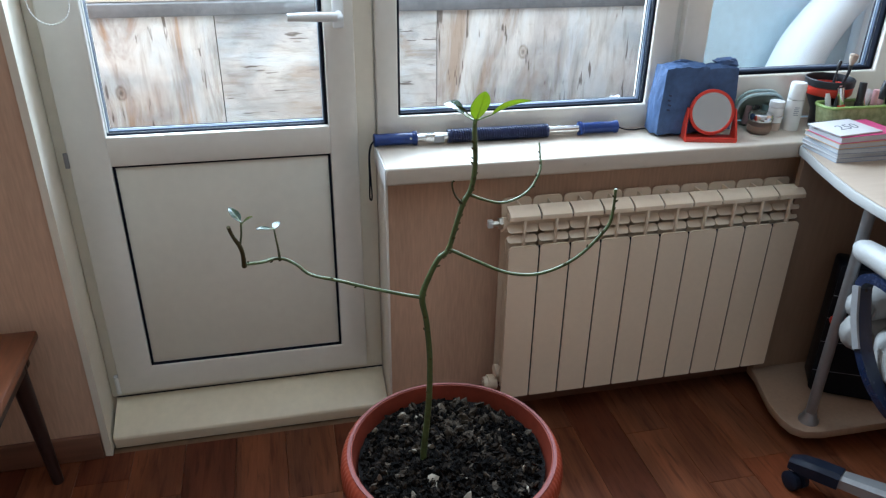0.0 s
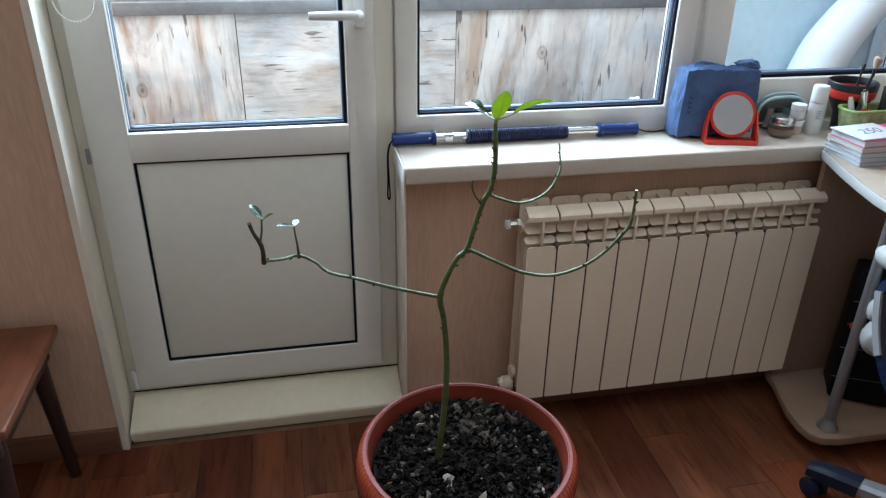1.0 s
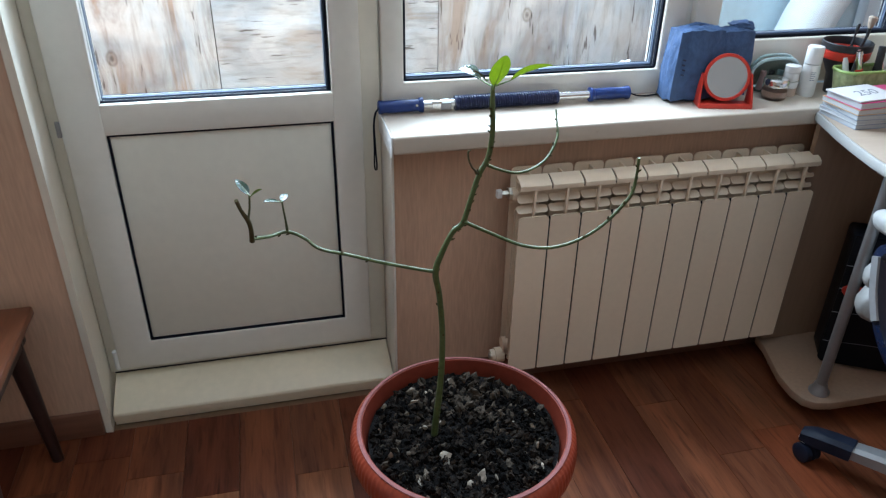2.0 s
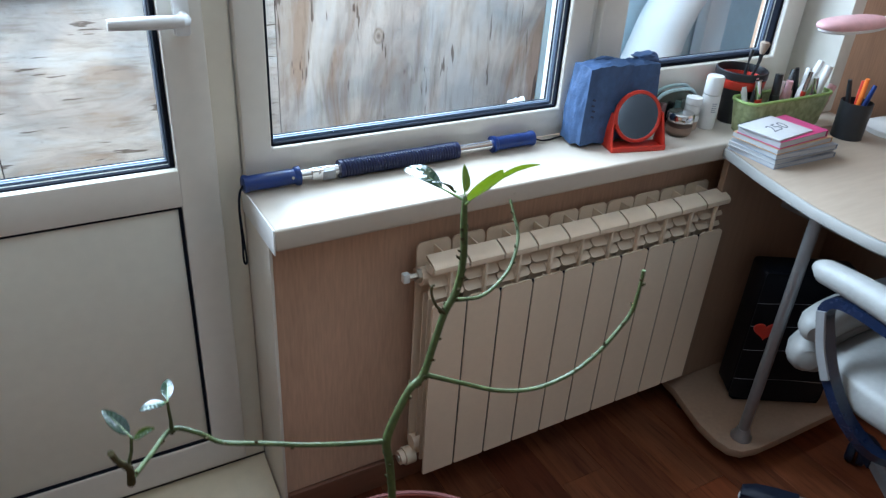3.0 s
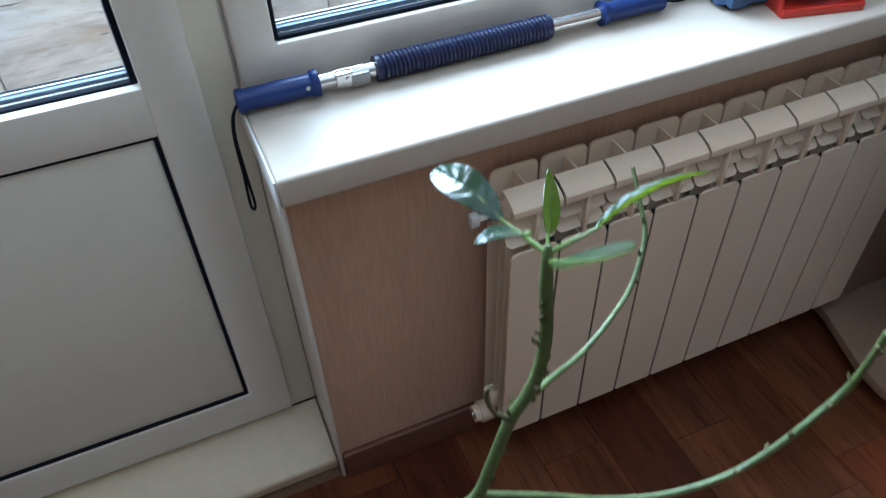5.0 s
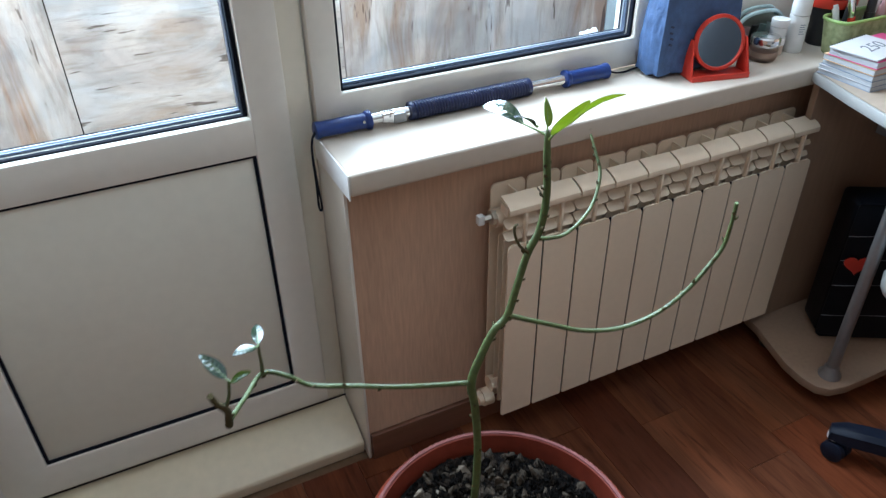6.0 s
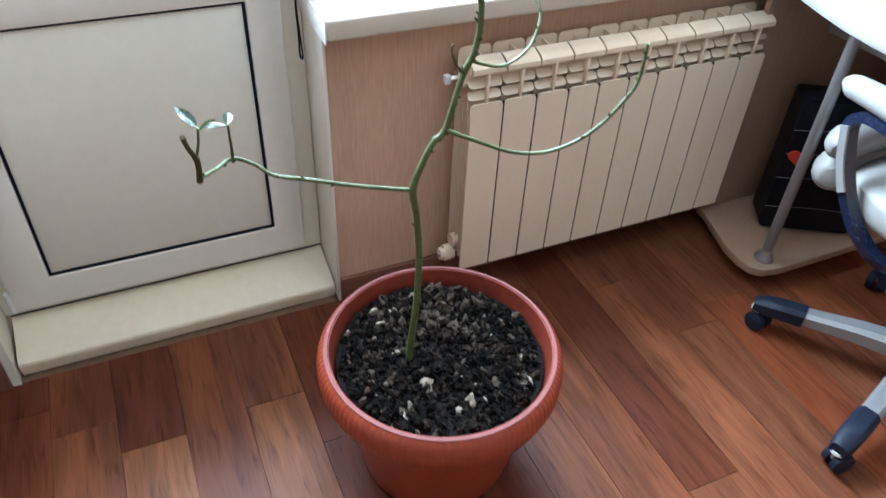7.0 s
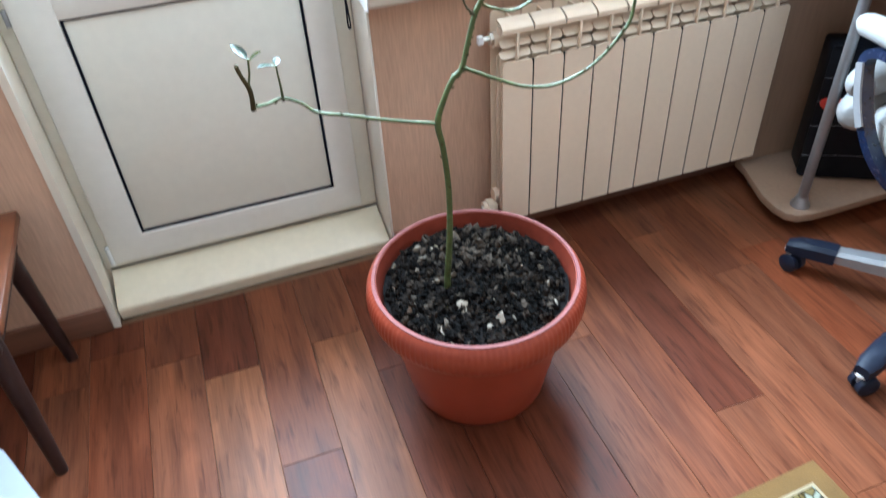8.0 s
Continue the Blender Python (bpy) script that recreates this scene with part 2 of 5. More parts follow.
def rug_field():
    """Woven field of small motifs in olive, brown, cream and grey-green, each with a dark outline."""
    m = bpy.data.materials.new("rug_field")
    m.use_nodes = True
    nt = m.node_tree
    b = nt.nodes["Principled BSDF"]
    tc = nt.nodes.new("ShaderNodeTexCoord")
    cell = nt.nodes.new("ShaderNodeTexVoronoi")
    cell.inputs["Scale"].default_value = 62
    edge = nt.nodes.new("ShaderNodeTexVoronoi")
    edge.feature = "DISTANCE_TO_EDGE"
    edge.inputs["Scale"].default_value = 62
    for v in (cell, edge):
        link(nt, tc.outputs["Object"], v.inputs["Vector"])
    pal = nt.nodes.new("ShaderNodeValToRGB")
    pal.color_ramp.interpolation = "CONSTANT"
    el = pal.color_ramp.elements
    el[0].color = (0.12, 0.085, 0.03, 1)
    el[1].position, el[1].color = 0.84, (0.26, 0.28, 0.22, 1)
    for pos, col in ((0.25, (0.055, 0.045, 0.032, 1)), (0.45, (0.16, 0.12, 0.045, 1)), (0.62, (0.17, 0.10, 0.075, 1)), (0.74, (0.075, 0.068, 0.03, 1))):
        el.new(pos).color = col
    sep = nt.nodes.new("ShaderNodeSeparateColor")
    link(nt, cell.outputs["Color"], sep.inputs[0])
    link(nt, sep.outputs[0], pal.inputs[0])
    out = nt.nodes.new("ShaderNodeValToRGB")
    out.color_ramp.elements[0].position, out.color_ramp.elements[0].color = 0.04, (0.3, 0.28, 0.25, 1)
    out.color_ramp.elements[1].position, out.color_ramp.elements[1].color = 0.14, (1, 1, 1, 1)
    link(nt, edge.outputs["Distance"], out.inputs[0])
    mul = nt.nodes.new("ShaderNodeMix")
    mul.data_type, mul.blend_type = "RGBA", "MULTIPLY"
    mul.inputs[0].default_value = 1.0
    link(nt, pal.outputs[0], mul.inputs[6])
    link(nt, out.outputs[0], mul.inputs[7])
    link(nt, mul.outputs[2], b.inputs["Base Color"])
    b.inputs["Roughness"].default_value, b.inputs["Specular IOR Level"].default_value = 0.95, 0.1
    n = nt.nodes.new("ShaderNodeTexNoise")
    n.inputs["Scale"].default_value = 700
    link(nt, tc.outputs["Object"], n.inputs["Vector"])
    bp = nt.nodes.new("ShaderNodeBump")
    bp.inputs["Strength"].default_value, bp.inputs["Distance"].default_value = 0.8, 0.002
    link(nt, n.outputs[0], bp.inputs["Height"])
    link(nt, bp.outputs[0], b.inputs["Normal"])
    return m


def leaf_material(name, top, under, through_light, share):
    m = bpy.data.materials.new(name)
    m.use_nodes = True
    nt = m.node_tree
    b = nt.nodes["Principled BSDF"]
    tc = nt.nodes.new("ShaderNodeTexCoord")
    n = nt.nodes.new("ShaderNodeTexNoise")
    n.inputs["Scale"].default_value, n.inputs["Detail"].default_value = 90, 4
    link(nt, tc.outputs["Object"], n.inputs["Vector"])
    r = nt.nodes.new("ShaderNodeValToRGB")
    r.color_ramp.elements[0].position, r.color_ramp.elements[0].color = 0.35, (*under, 1)
    r.color_ramp.elements[1].position, r.color_ramp.elements[1].color = 0.65, (*top, 1)
    link(nt, n.outputs[0], r.inputs[0])
    link(nt, r.outputs[0], b.inputs["Base Color"])
    b.inputs["Roughness"].default_value = 0.14
    b.inputs["Specular IOR Level"].default_value = 0.7
    bp = nt.nodes.new("ShaderNodeBump")
    bp.inputs["Strength"].default_value, bp.inputs["Distance"].default_value = 0.5, 0.0016
    link(nt, n.outputs[0], bp.inputs["Height"])
    link(nt, bp.outputs[0], b.inputs["Normal"])
    tl = nt.nodes.new("ShaderNodeBsdfTranslucent")
    tl.inputs[0].default_value = (*through_light, 1)
    mx = nt.nodes.new("ShaderNodeMixShader")
    mx.inputs[0].default_value = share
    link(nt, b.outputs[0], mx.inputs[1])
    link(nt, tl.outputs[0], mx.inputs[2])
    link(nt, mx.outputs[0], nt.nodes["Material Output"].inputs[0])
    return m


PVC = surface("white_pvc", (0.80, 0.768, 0.70), 0.32, 0.05, 40, 3, 0.03)
REVEAL = surface("reveal_pvc", (0.80, 0.745, 0.63), 0.4, 0.06, 40, 3, 0.03)
PANEL = surface("panel_pvc", (0.80, 0.775, 0.68), 0.35, 0.05, 40, 3, 0.03)
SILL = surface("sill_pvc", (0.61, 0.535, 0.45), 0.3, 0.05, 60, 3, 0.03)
STEP = surface("cream_board", (0.76, 0.66, 0.49), 0.45, 0.08, 50, 4, 0.05)
GASKET = surface("black_rubber", (0.010, 0.012, 0.020), 0.85, 0.2, 80, 8, 0.1, spec=0.1)
WALLPAPER = surface("wallpaper", (0.60, 0.395, 0.275), 0.75, 0.22, 170, 9, 0.25, stretch=(1, 1, 0.10), dist=0.001)
PLASTER = surface("grey_plaster", (0.46, 0.40, 0.35), 0.8, 0.08, 40, 3, 0.1)
CEIL = surface("ceiling_paint", (0.8, 0.79, 0.76), 0.8, 0.05, 40, 3, 0.1)
BASEB = surface("dark_baseboard", (0.17, 0.075, 0.045), 0.4, 0.35, 60, 6, 0.1, stretch=(0.1, 1, 1))
# the blue of the reflected sky is put into the spacer's colour
SPACER = surface("spacer_metal", (0.10, 0.13, 0.20), 0.4, 0.2, 60, 6, 0.03, metal=0.3)
SPACER_EDGE = surface("spacer_edge", (0.62, 0.66, 0.72), 0.35, 0.1, 60, 6, 0.03, metal=0.4)
FLOORM = laminate()
# lightened to tan so the joints carry the glare of the board edges
UNDER = surface("joint_glare_tan", (0.17, 0.10, 0.055), 0.8, 0.4, 40, 6)
ENAMEL = surface("radiator_enamel", (0.83, 0.69, 0.53), 0.35, 0.05, 60, 4, 0.03)
BRASS = surface("nickel", (0.62, 0.58, 0.5), 0.3, 0.1, metal=0.9)
TERRA = surface("terracotta_plastic", (0.29, 0.046, 0.020), 0.42, 0.12, 50, 7, 0.05)
LIP = surface("scuffed_lip", (0.23, 0.090, 0.085), 0.75, 0.2, 90, 9, 0.1, spec=0.15)
# darker than the pot's outside
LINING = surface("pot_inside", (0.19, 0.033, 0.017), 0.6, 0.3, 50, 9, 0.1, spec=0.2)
SOIL = surface("soil", (0.008, 0.0065, 0.006), 0.95, 0.6, 160, 20, 1.0, dist=0.006, spec=0.1)
CLOD = surface("soil_clods", (0.0165, 0.0130, 0.0108), 0.95, 0.6, 260, 60, 1.0, spec=0.1)
LUMP = surface("tan_lumps", (0.060, 0.046, 0.034), 0.95, 0.75, 260, 60, 1.0, spec=0.1)
_nt = CLOD.node_tree
_geo = _nt.nodes.new("ShaderNodeNewGeometry")
_ramp = _nt.nodes.new("ShaderNodeValToRGB")
_ramp.color_ramp.elements[0].color, _ramp.color_ramp.elements[1].color = (0.16, 0.15, 0.14, 1), (2.0, 1.8, 1.55, 1)
_ramp.color_ramp.elements[0].position = 0.35
_ramp.color_ramp.elements.new(0.78).color = (0.75, 0.66, 0.58, 1)
_mul = _nt.nodes.new("ShaderNodeMix")
_mul.data_type, _mul.blend_type = "RGBA", "MULTIPLY"
_mul.inputs[0].default_value = 1.0
_was = _nt.nodes["Principled BSDF"].inputs["Base Color"].links[0].from_socket
_nt.links.new(_geo.outputs["Random Per Island"], _ramp.inputs[0])
_nt.links.new(_was, _mul.inputs[6])
_nt.links.new(_ramp.outputs[0], _mul.inputs[7])
_nt.links.new(_mul.outputs[2], _nt.nodes["Principled BSDF"].inputs["Base Color"])
BARK_BIT = surface("pale_bits", (0.26, 0.215, 0.165), 0.8, 0.4, 90, 20, 0.4)
PETIOLE = surface("green_stalk", (0.13, 0.20, 0.04), 0.45, 0.3, 140, 26, 0.3)
STEM = surface("green_stem", (0.082, 0.112, 0.034), 0.5, 0.5, 140, 26, 0.5)
BARK = surface("brown_twig", (0.085, 0.070, 0.034), 0.9, 0.4, 150, 30, 0.5, spec=0.1)
LEAF = leaf_material("leaf_green", (0.020, 0.046, 0.018), (0.012, 0.030, 0.013), (0.44, 0.53, 0.08), 0.42)
LEAF_DARK = leaf_material("leaf_dark", (0.018, 0.043, 0.020), (0.010, 0.026, 0.015), (0.10, 0.20, 0.05), 0.2)
WOODTOP = surface("stool_wood", (0.16, 0.052, 0.022), 0.35, 0.4, 90, 8, 0.1, stretch=(1, 0.15, 1))
WOODDARK = surface("stool_dark", (0.030, 0.014, 0.012), 0.4, 0.35, 90, 8, 0.1)
DESKTOP = surface("desk_laminate", (0.33, 0.257, 0.195), 0.4, 0.14, 90, 5, 0.04, stretch=(0.15, 1, 1))
DESKEDGE = surface("desk_edge_band", (0.30, 0.292, 0.278), 0.45, 0.06, 60, 5, 0.03)
DESKSIDE = surface("desk_beech", (0.31, 0.205, 0.14), 0.5, 0.16, 90, 5, 0.05, stretch=(1, 1, 0.12))
GREYMET = surface("grey_tube", (0.30, 0.30, 0.31), 0.35, 0.1, metal=0.7)
SILVER = surface("silver_plastic", (0.270, 0.270, 0.277), 0.38, 0.1, 70, 6, 0.03, metal=0.4)
BLACK = surface("black_plastic", (0.016, 0.017, 0.020), 0.4, 0.3, 80, 8, 0.1)
NAVY = surface("navy_gloss", (0.008, 0.015, 0.040), 0.26, 0.3, 80, 8, 0.03)
PCM = surface("pc_plastic", (0.005, 0.006, 0.009), 0.42, 0.3, 60, 6, 0.03, spec=0.15)
REDM = surface("red_plastic", (0.62, 0.045, 0.025), 0.35, 0.1, 60, 6, 0.03)
LEATHER = surface("white_leather", (0.29, 0.285, 0.275), 0.5, 0.10, 90, 8, 0.3)
BLUEGRIP = surface("blue_grip", (0.007, 0.033, 0.18), 0.35, 0.25, 80, 9, 0.1)
SPRING = surface("navy_spring", (0.012, 0.020, 0.075), 0.35, 0.3, 80, 9, 0.05)
CHROME = surface("chrome", (0.75, 0.75, 0.76), 0.12, 0.1, metal=1.0)
BAGM = surface("blue_cloth", (0.058, 0.112, 0.245), 0.7, 0.35, 60, 14, 0.8, dist=0.004)
INK = surface("dark_ink", (0.03, 0.04, 0.09), 0.7, 0.2)
MIRROR = surface("mirror_silver", (0.66, 0.68, 0.70), 0.03, 0.02, bump=0, metal=1.0)
WHITEP = surface("white_plastic", (0.78, 0.78, 0.77), 0.3, 0.06, 60, 6, 0.02)
JARGL = clear("jar_glass", (0.85, 0.75, 0.68), 0.05, thin=False)
CREAM = surface("cream_fill", (0.55, 0.42, 0.34), 0.5, 0.1)
TEAL = surface("teal_zip", (0.42, 0.55, 0.56), 0.5, 0.2, 150, 9, 0.3)
POUCHM = clear("pouch_film", (0.62, 0.68, 0.66), 0.15)
GREENB = surface("basket_green", (0.40, 0.44, 0.24), 0.5, 0.45, 70, 45, 0.3, dark=(0.15, 0.19, 0.07))
BOXM = surface("box_plastic", (0.23, 0.25, 0.27), 0.5, 0.08, 50, 5, 0.05)
PENCIL = surface("pencil_grey", (0.16, 0.16, 0.18), 0.7, 0.2)
PINK = surface("hot_pink", (0.55, 0.055, 0.19), 0.45, 0.15)
PALEPINK = surface("pale_pink", (0.74, 0.42, 0.44), 0.4, 0.15)
PAPER = surface("paper", (0.52, 0.51, 0.51), 0.7, 0.06, 120, 8, 0.05)
PAGES = surface("page_edges", (0.50, 0.51, 0.53), 0.8, 0.25, 300, 10, 0.5, stretch=(0.1, 0.1, 4))
COVERB = surface("grey_blue_cover", (0.26, 0.30, 0.37), 0.4, 0.25, 60, 12, 0.03)
ORANGE = surface("orange_marker", (0.85, 0.20, 0.03), 0.4, 0.1)
BRISTLE = surface("brush_hair", (0.42, 0.33, 0.26), 0.8, 0.3, 400, 20, 0.6)
CARDB = surface("kraft_board", (0.50, 0.32, 0.18), 0.7, 0.15)
RUGB = surface("rug_mustard", (0.155, 0.083, 0.020), 0.95, 0.25, 500, 20, 0.8)
RUGP = rug_field()
CAPM = surface("cap_plastic", (0.010, 0.014, 0.028), 0.5, 0.3, 80, 8, 0.1, spec=0.2)
RUGL = surface("rug_cream", (0.34, 0.27, 0.16), 0.95, 0.3, 500, 20, 0.8)
PLY_A = plywood("plywood_upright", True, (0.45, 0.29, 0.19))
PLY_B = plywood("plywood_level", False, (0.50, 0.41, 0.34))
PLY_C = plywood("plywood_streaked", True, (0.41, 0.31, 0.24))
GREYWOOD = surface("weathered_rail", (0.16, 0.16, 0.17), 0.6, 0.4, 60, 8, 0.3)
PALEBLUE = surface("pale_blue_paint", (0.50, 0.67, 0.77), 0.7, 0.15, 40, 4, 0.1)
CONCRETE = surface("balcony_floor", (0.35, 0.34, 0.33), 0.85, 0.2, 40, 5, 0.3)
FOAM = surface("white_foam", (0.74, 0.82, 0.88), 0.6, 0.06, 60, 6, 0.1)
PANE = clear("window_glass", (0.97, 0.98, 0.98))
BEAD = surface("white_beads", (0.8, 0.8, 0.78), 0.3, 0.05)

# ---- building helpers ----
ORIGIN = {}


def thing(name, at, label, category, group="", kind=""):
    """An Empty at the base of a thing; its parts are built in world metres."""
    ob = new(name)
    ob.location = at
    ORIGIN[ob] = Vector(at)
    return tagged(ob, label, category, group, kind)


def finish(bm, name, material, smooth=True, at=(0, 0, 0), angle=40):
    bmesh.ops.recalc_face_normals(bm, faces=bm.faces)
    if at != (0, 0, 0):
        bmesh.ops.translate(bm, verts=bm.verts, vec=-Vector(at))
    me = bpy.data.meshes.new(name)
    if smooth:
        lim = radians(angle)
        for f in bm.faces:
            f.smooth = True
        for e in bm.edges:
            if len(e.link_faces) == 2 and e.calc_face_angle(0) > lim:
                e.smooth = False
    bm.to_mesh(me)
    bm.free()
    me.materials.append(material)
    return me


def part(name, bm, material, parent, label="", smooth=True):
    o = ORIGIN[parent]
    ob = new(name, finish(bm, name, material, smooth, tuple(o)))
    ob.parent = parent
    ORIGIN[ob] = o
    if label:
        ob["label"] = label
    return ob


def solo(name, bm, material, label, category, kind="", group="", at=None):
    """A thing of one mesh."""
    at = at or (0, 0, 0)
    ob = new(name, finish(bm, name, material, True, tuple(at)))
    ob.location = at
    ORIGIN[ob] = Vector(at)
    return tagged(ob, label, category, group, kind)


def box(x0, x1, y0, y1, z0, z1, bevel=0.0, segs=2, bm=None):
    own = bm is None
    b2 = bmesh.new()
    bmesh.ops.create_cube(b2, size=1)
    for v in b2.verts:
        v.co = Vector(((x0 + x1) / 2 + v.co.x * (x1 - x0), (y0 + y1) / 2 + v.co.y * (y1 - y0), (z0 + z1) / 2 + v.co.z * (z1 - z0)))
    if bevel:
        bmesh.ops.bevel(b2, geom=b2.edges[:], offset=bevel, segments=segs, affect="EDGES", profile=0.5)
    if own:
        return b2
    return merge(bm, b2)


def merge(bm, other):
    me = bpy.data.meshes.new("tmp")
    other.to_mesh(me)
    other.free()
    bm.from_mesh(me)
    bpy.data.meshes.remove(me)
    return bm


def turned(bm, m):
    bmesh.ops.transform(bm, matrix=m, verts=bm.verts)
    return bm


def lathe(profile, centre, segs=48, flute=0.0, count=0, close=False):
    """A turned form: (radius, height) pairs round an upright axis; flute: depth of upright grooves."""
    bm = bmesh.new()
    rings = []
    for r, z in profile:
        ring = []
        for i in range(segs):
            a = 2 * math.pi * i / segs
            rr = r + (flute * (0.5 + 0.5 * math.cos(count * a)) if flute else 0)
            ring.append(bm.verts.new((centre[0] + rr * math.cos(a), centre[1] + rr * math.sin(a), centre[2] + z)))
        rings.append(ring)
    for a, b in zip(rings, rings[1:] + (rings[:1] if close else [])):
        for i in range(segs):
            j = (i + 1) % segs
            bm.faces.new((a[i], a[j], b[j], b[i]))
    if not close:
        for ring, top in ((rings[0], False), (rings[-1], True)):
            if profile[-1 if top else 0][0] > 1e-4:
                bm.faces.new(ring if top else ring[::-1])
    return bm


def rod(points, radii, segs=10, bm=None, smooth_steps=0):
    """A tube through points with its own radius at each; smooth_steps: points put in between on a curve."""
    pts = [Vector(p) for p in points]
    rad = list(radii) if isinstance(radii, (list, tuple)) else [radii] * len(pts)
    if smooth_steps:
        p2, r2 = [], []
        for i in range(len(pts) - 1):
            p0, p1, q1, q2 = pts[max(0, i - 1)], pts[i], pts[i + 1], pts[min(len(pts) - 1, i + 2)]
            for k in range(smooth_steps):
                t = k / smooth_steps
                p2.append(0.5 * ((2 * p1) + (q1 - p0) * t + (2 * p0 - 5 * p1 + 4 * q1 - q2) * t * t + (3 * p1 - p0 - 3 * q1 + q2) * t ** 3))
                r2.append(rad[i] + (rad[i + 1] - rad[i]) * t)
        p2.append(pts[-1])
        r2.append(rad[-1])
        pts, rad = p2, r2
    bm = bm or bmesh.new()
    side = None
    rings = []
    for i, p in enumerate(pts):
        d = (pts[min(i + 1, len(pts) - 1)] - pts[max(i - 1, 0)]).normalized()
        if side is None:
            side = d.orthogonal().normalized()
        side = (side - d * side.dot(d)).normalized()
        other = d.cross(side)
        rings.append([bm.verts.new(p + rad[i] * (math.cos(2 * math.pi * k / segs) * side + math.sin(2 * math.pi * k / segs) * other)) for k in range(segs)])
    for a, b in zip(rings, rings[1:]):
        for k in range(segs):
            bm.faces.new((a[k], a[(k + 1) % segs], b[(k + 1) % segs], b[k]))
    bm.faces.new(rings[0][::-1])
    bm.faces.new(rings[-1])
    return bm


def slab(outline, z0, z1, bevel=0.004):
    """A plate with the given outline in plan."""
    bm = bmesh.new()
    lo = [bm.verts.new((x, y, z0)) for x, y in outline]
    f = bm.faces.new(lo)
    up = bmesh.ops.extrude_face_region(bm, geom=[f])
    bmesh.ops.translate(bm, verts=[v for v in up["geom"] if isinstance(v, bmesh.types.BMVert)], vec=(0, 0, z1 - z0))
    if bevel:
        bmesh.ops.bevel(bm, geom=[e for e in bm.edges if abs(e.verts[0].co.z - e.verts[1].co.z) < 1e-6], offset=bevel, segments=2, affect="EDGES", profile=0.5)
    return bm


def blob(centre, size, lumps=0.1, freq=8.0, sub=3, power=1.0, seed=0):
    """A soft rounded body, squared off by power and creased by noise."""
    bm = bmesh.new()
    bmesh.ops.create_icosphere(bm, subdivisions=sub, radius=1)
    for v in bm.verts:
        c = Vector([math.copysign(abs(k) ** power, k) for k in v.co])
        c *= 1 + lumps * noise.noise(v.co * freq / 4 + Vector((seed, 0, 0))) + lumps * 0.4 * noise.noise(v.co * freq + Vector((seed, 3, 0)))
        v.co = Vector((centre[0] + c.x * size[0], centre[1] + c.y * size[1], centre[2] + c.z * size[2]))
    return bm


def ring_frame(x0, x1, z0, z1, w, y0, y1, bevel=0.004):
    """A rectangular frame, mitred into one body, in an upright plane; w: bar widths left, right, bottom, top."""
    bm = bmesh.new()
    l, r, b, t = w
    out = [(x0, z0), (x1, z0), (x1, z1), (x0, z1)]
    inn = [(x0 + l, z0 + b), (x1 - r, z0 + b), (x1 - r, z1 - t), (x0 + l, z1 - t)]
    vs = {}
    for k, y in ((0, y0), (1, y1)):
        for n, loop in (("o", out), ("i", inn)):
            for i, (x, z) in enumerate(loop):
                vs[k, n, i] = bm.verts.new((x, y, z))
    for i in range(4):
        j = (i + 1) % 4
        bm.faces.new((vs[0, "o", i], vs[0, "o", j], vs[0, "i", j], vs[0, "i", i]))
        bm.faces.new((vs[1, "o", j], vs[1, "o", i], vs[1, "i", i], vs[1, "i", j]))
        bm.faces.new((vs[0, "o", j], vs[0, "o", i], vs[1, "o", i], vs[1, "o", j]))
        bm.faces.new((vs[0, "i", i], vs[0, "i", j], vs[1, "i", j], vs[1, "i", i]))
    if bevel:
        bmesh.ops.recalc_face_normals(bm, faces=bm.faces)
        es = [e for e in bm.edges if e.calc_face_angle(0) > 1.0]
        bmesh.ops.bevel(bm, geom=es, offset=bevel, segments=2, affect="EDGES", profile=0.5)
    return bm


# ---- the room ----
WALL = 2.664          # inner face of the window wall
FL = 0.029            # top of the floor boards
XL, XR, YB, TOP = -0.75, 3.25, -1.6, 2.55
tagged(new("wall_north_left", finish(box(XL - 0.15, 0.440, WALL, WALL + 0.40, 0, TOP), "wall", WALLPAPER)), "brown-beige papered wall beside the balcony door", "wall", kind="structure")
tagged(new("wall_north_under_window", finish(box(1.2005, XR + 0.15, WALL, WALL + 0.24, 0, 0.752), "wall", WALLPAPER)), "brown-beige streaked wallpaper under the window sill", "wall", kind="structure")
tagged(new("wall_north_right", finish(box(2.74, XR + 0.15, WALL, WALL + 0.30, 0.752, TOP), "wall", WALLPAPER)), "papered wall beyond the window", "wall", kind="structure")
tagged(new("wall_north_lintel", finish(box(0.440, 2.74, WALL, WALL + 0.30, 2.17, TOP), "wall", WALLPAPER)), "papered wall above door and window", "wall", kind="structure")
tagged(new("wall_west", finish(box(XL - 0.15, XL, YB, WALL, 0, TOP), "wall", WALLPAPER)), "brown-beige papered side wall", "wall", kind="structure")
tagged(new("wall_east", finish(box(XR, XR + 0.15, YB, WALL, 0, TOP), "wall", WALLPAPER)), "brown-beige papered side wall behind the desk", "wall", kind="structure")
tagged(new("wall_south", finish(box(XL - 0.15, XR + 0.15, YB - 0.15, YB, 0, TOP), "wall", PLASTER)), "plain grey back wall of the room", "wall", kind="structure")
tagged(new("ceiling", finish(box(XL - 0.15, XR + 0.15, YB - 0.15, WALL + 0.40, TOP, TOP + 0.15), "ceiling", CEIL)), "plain white painted ceiling", "ceiling", kind="structure")
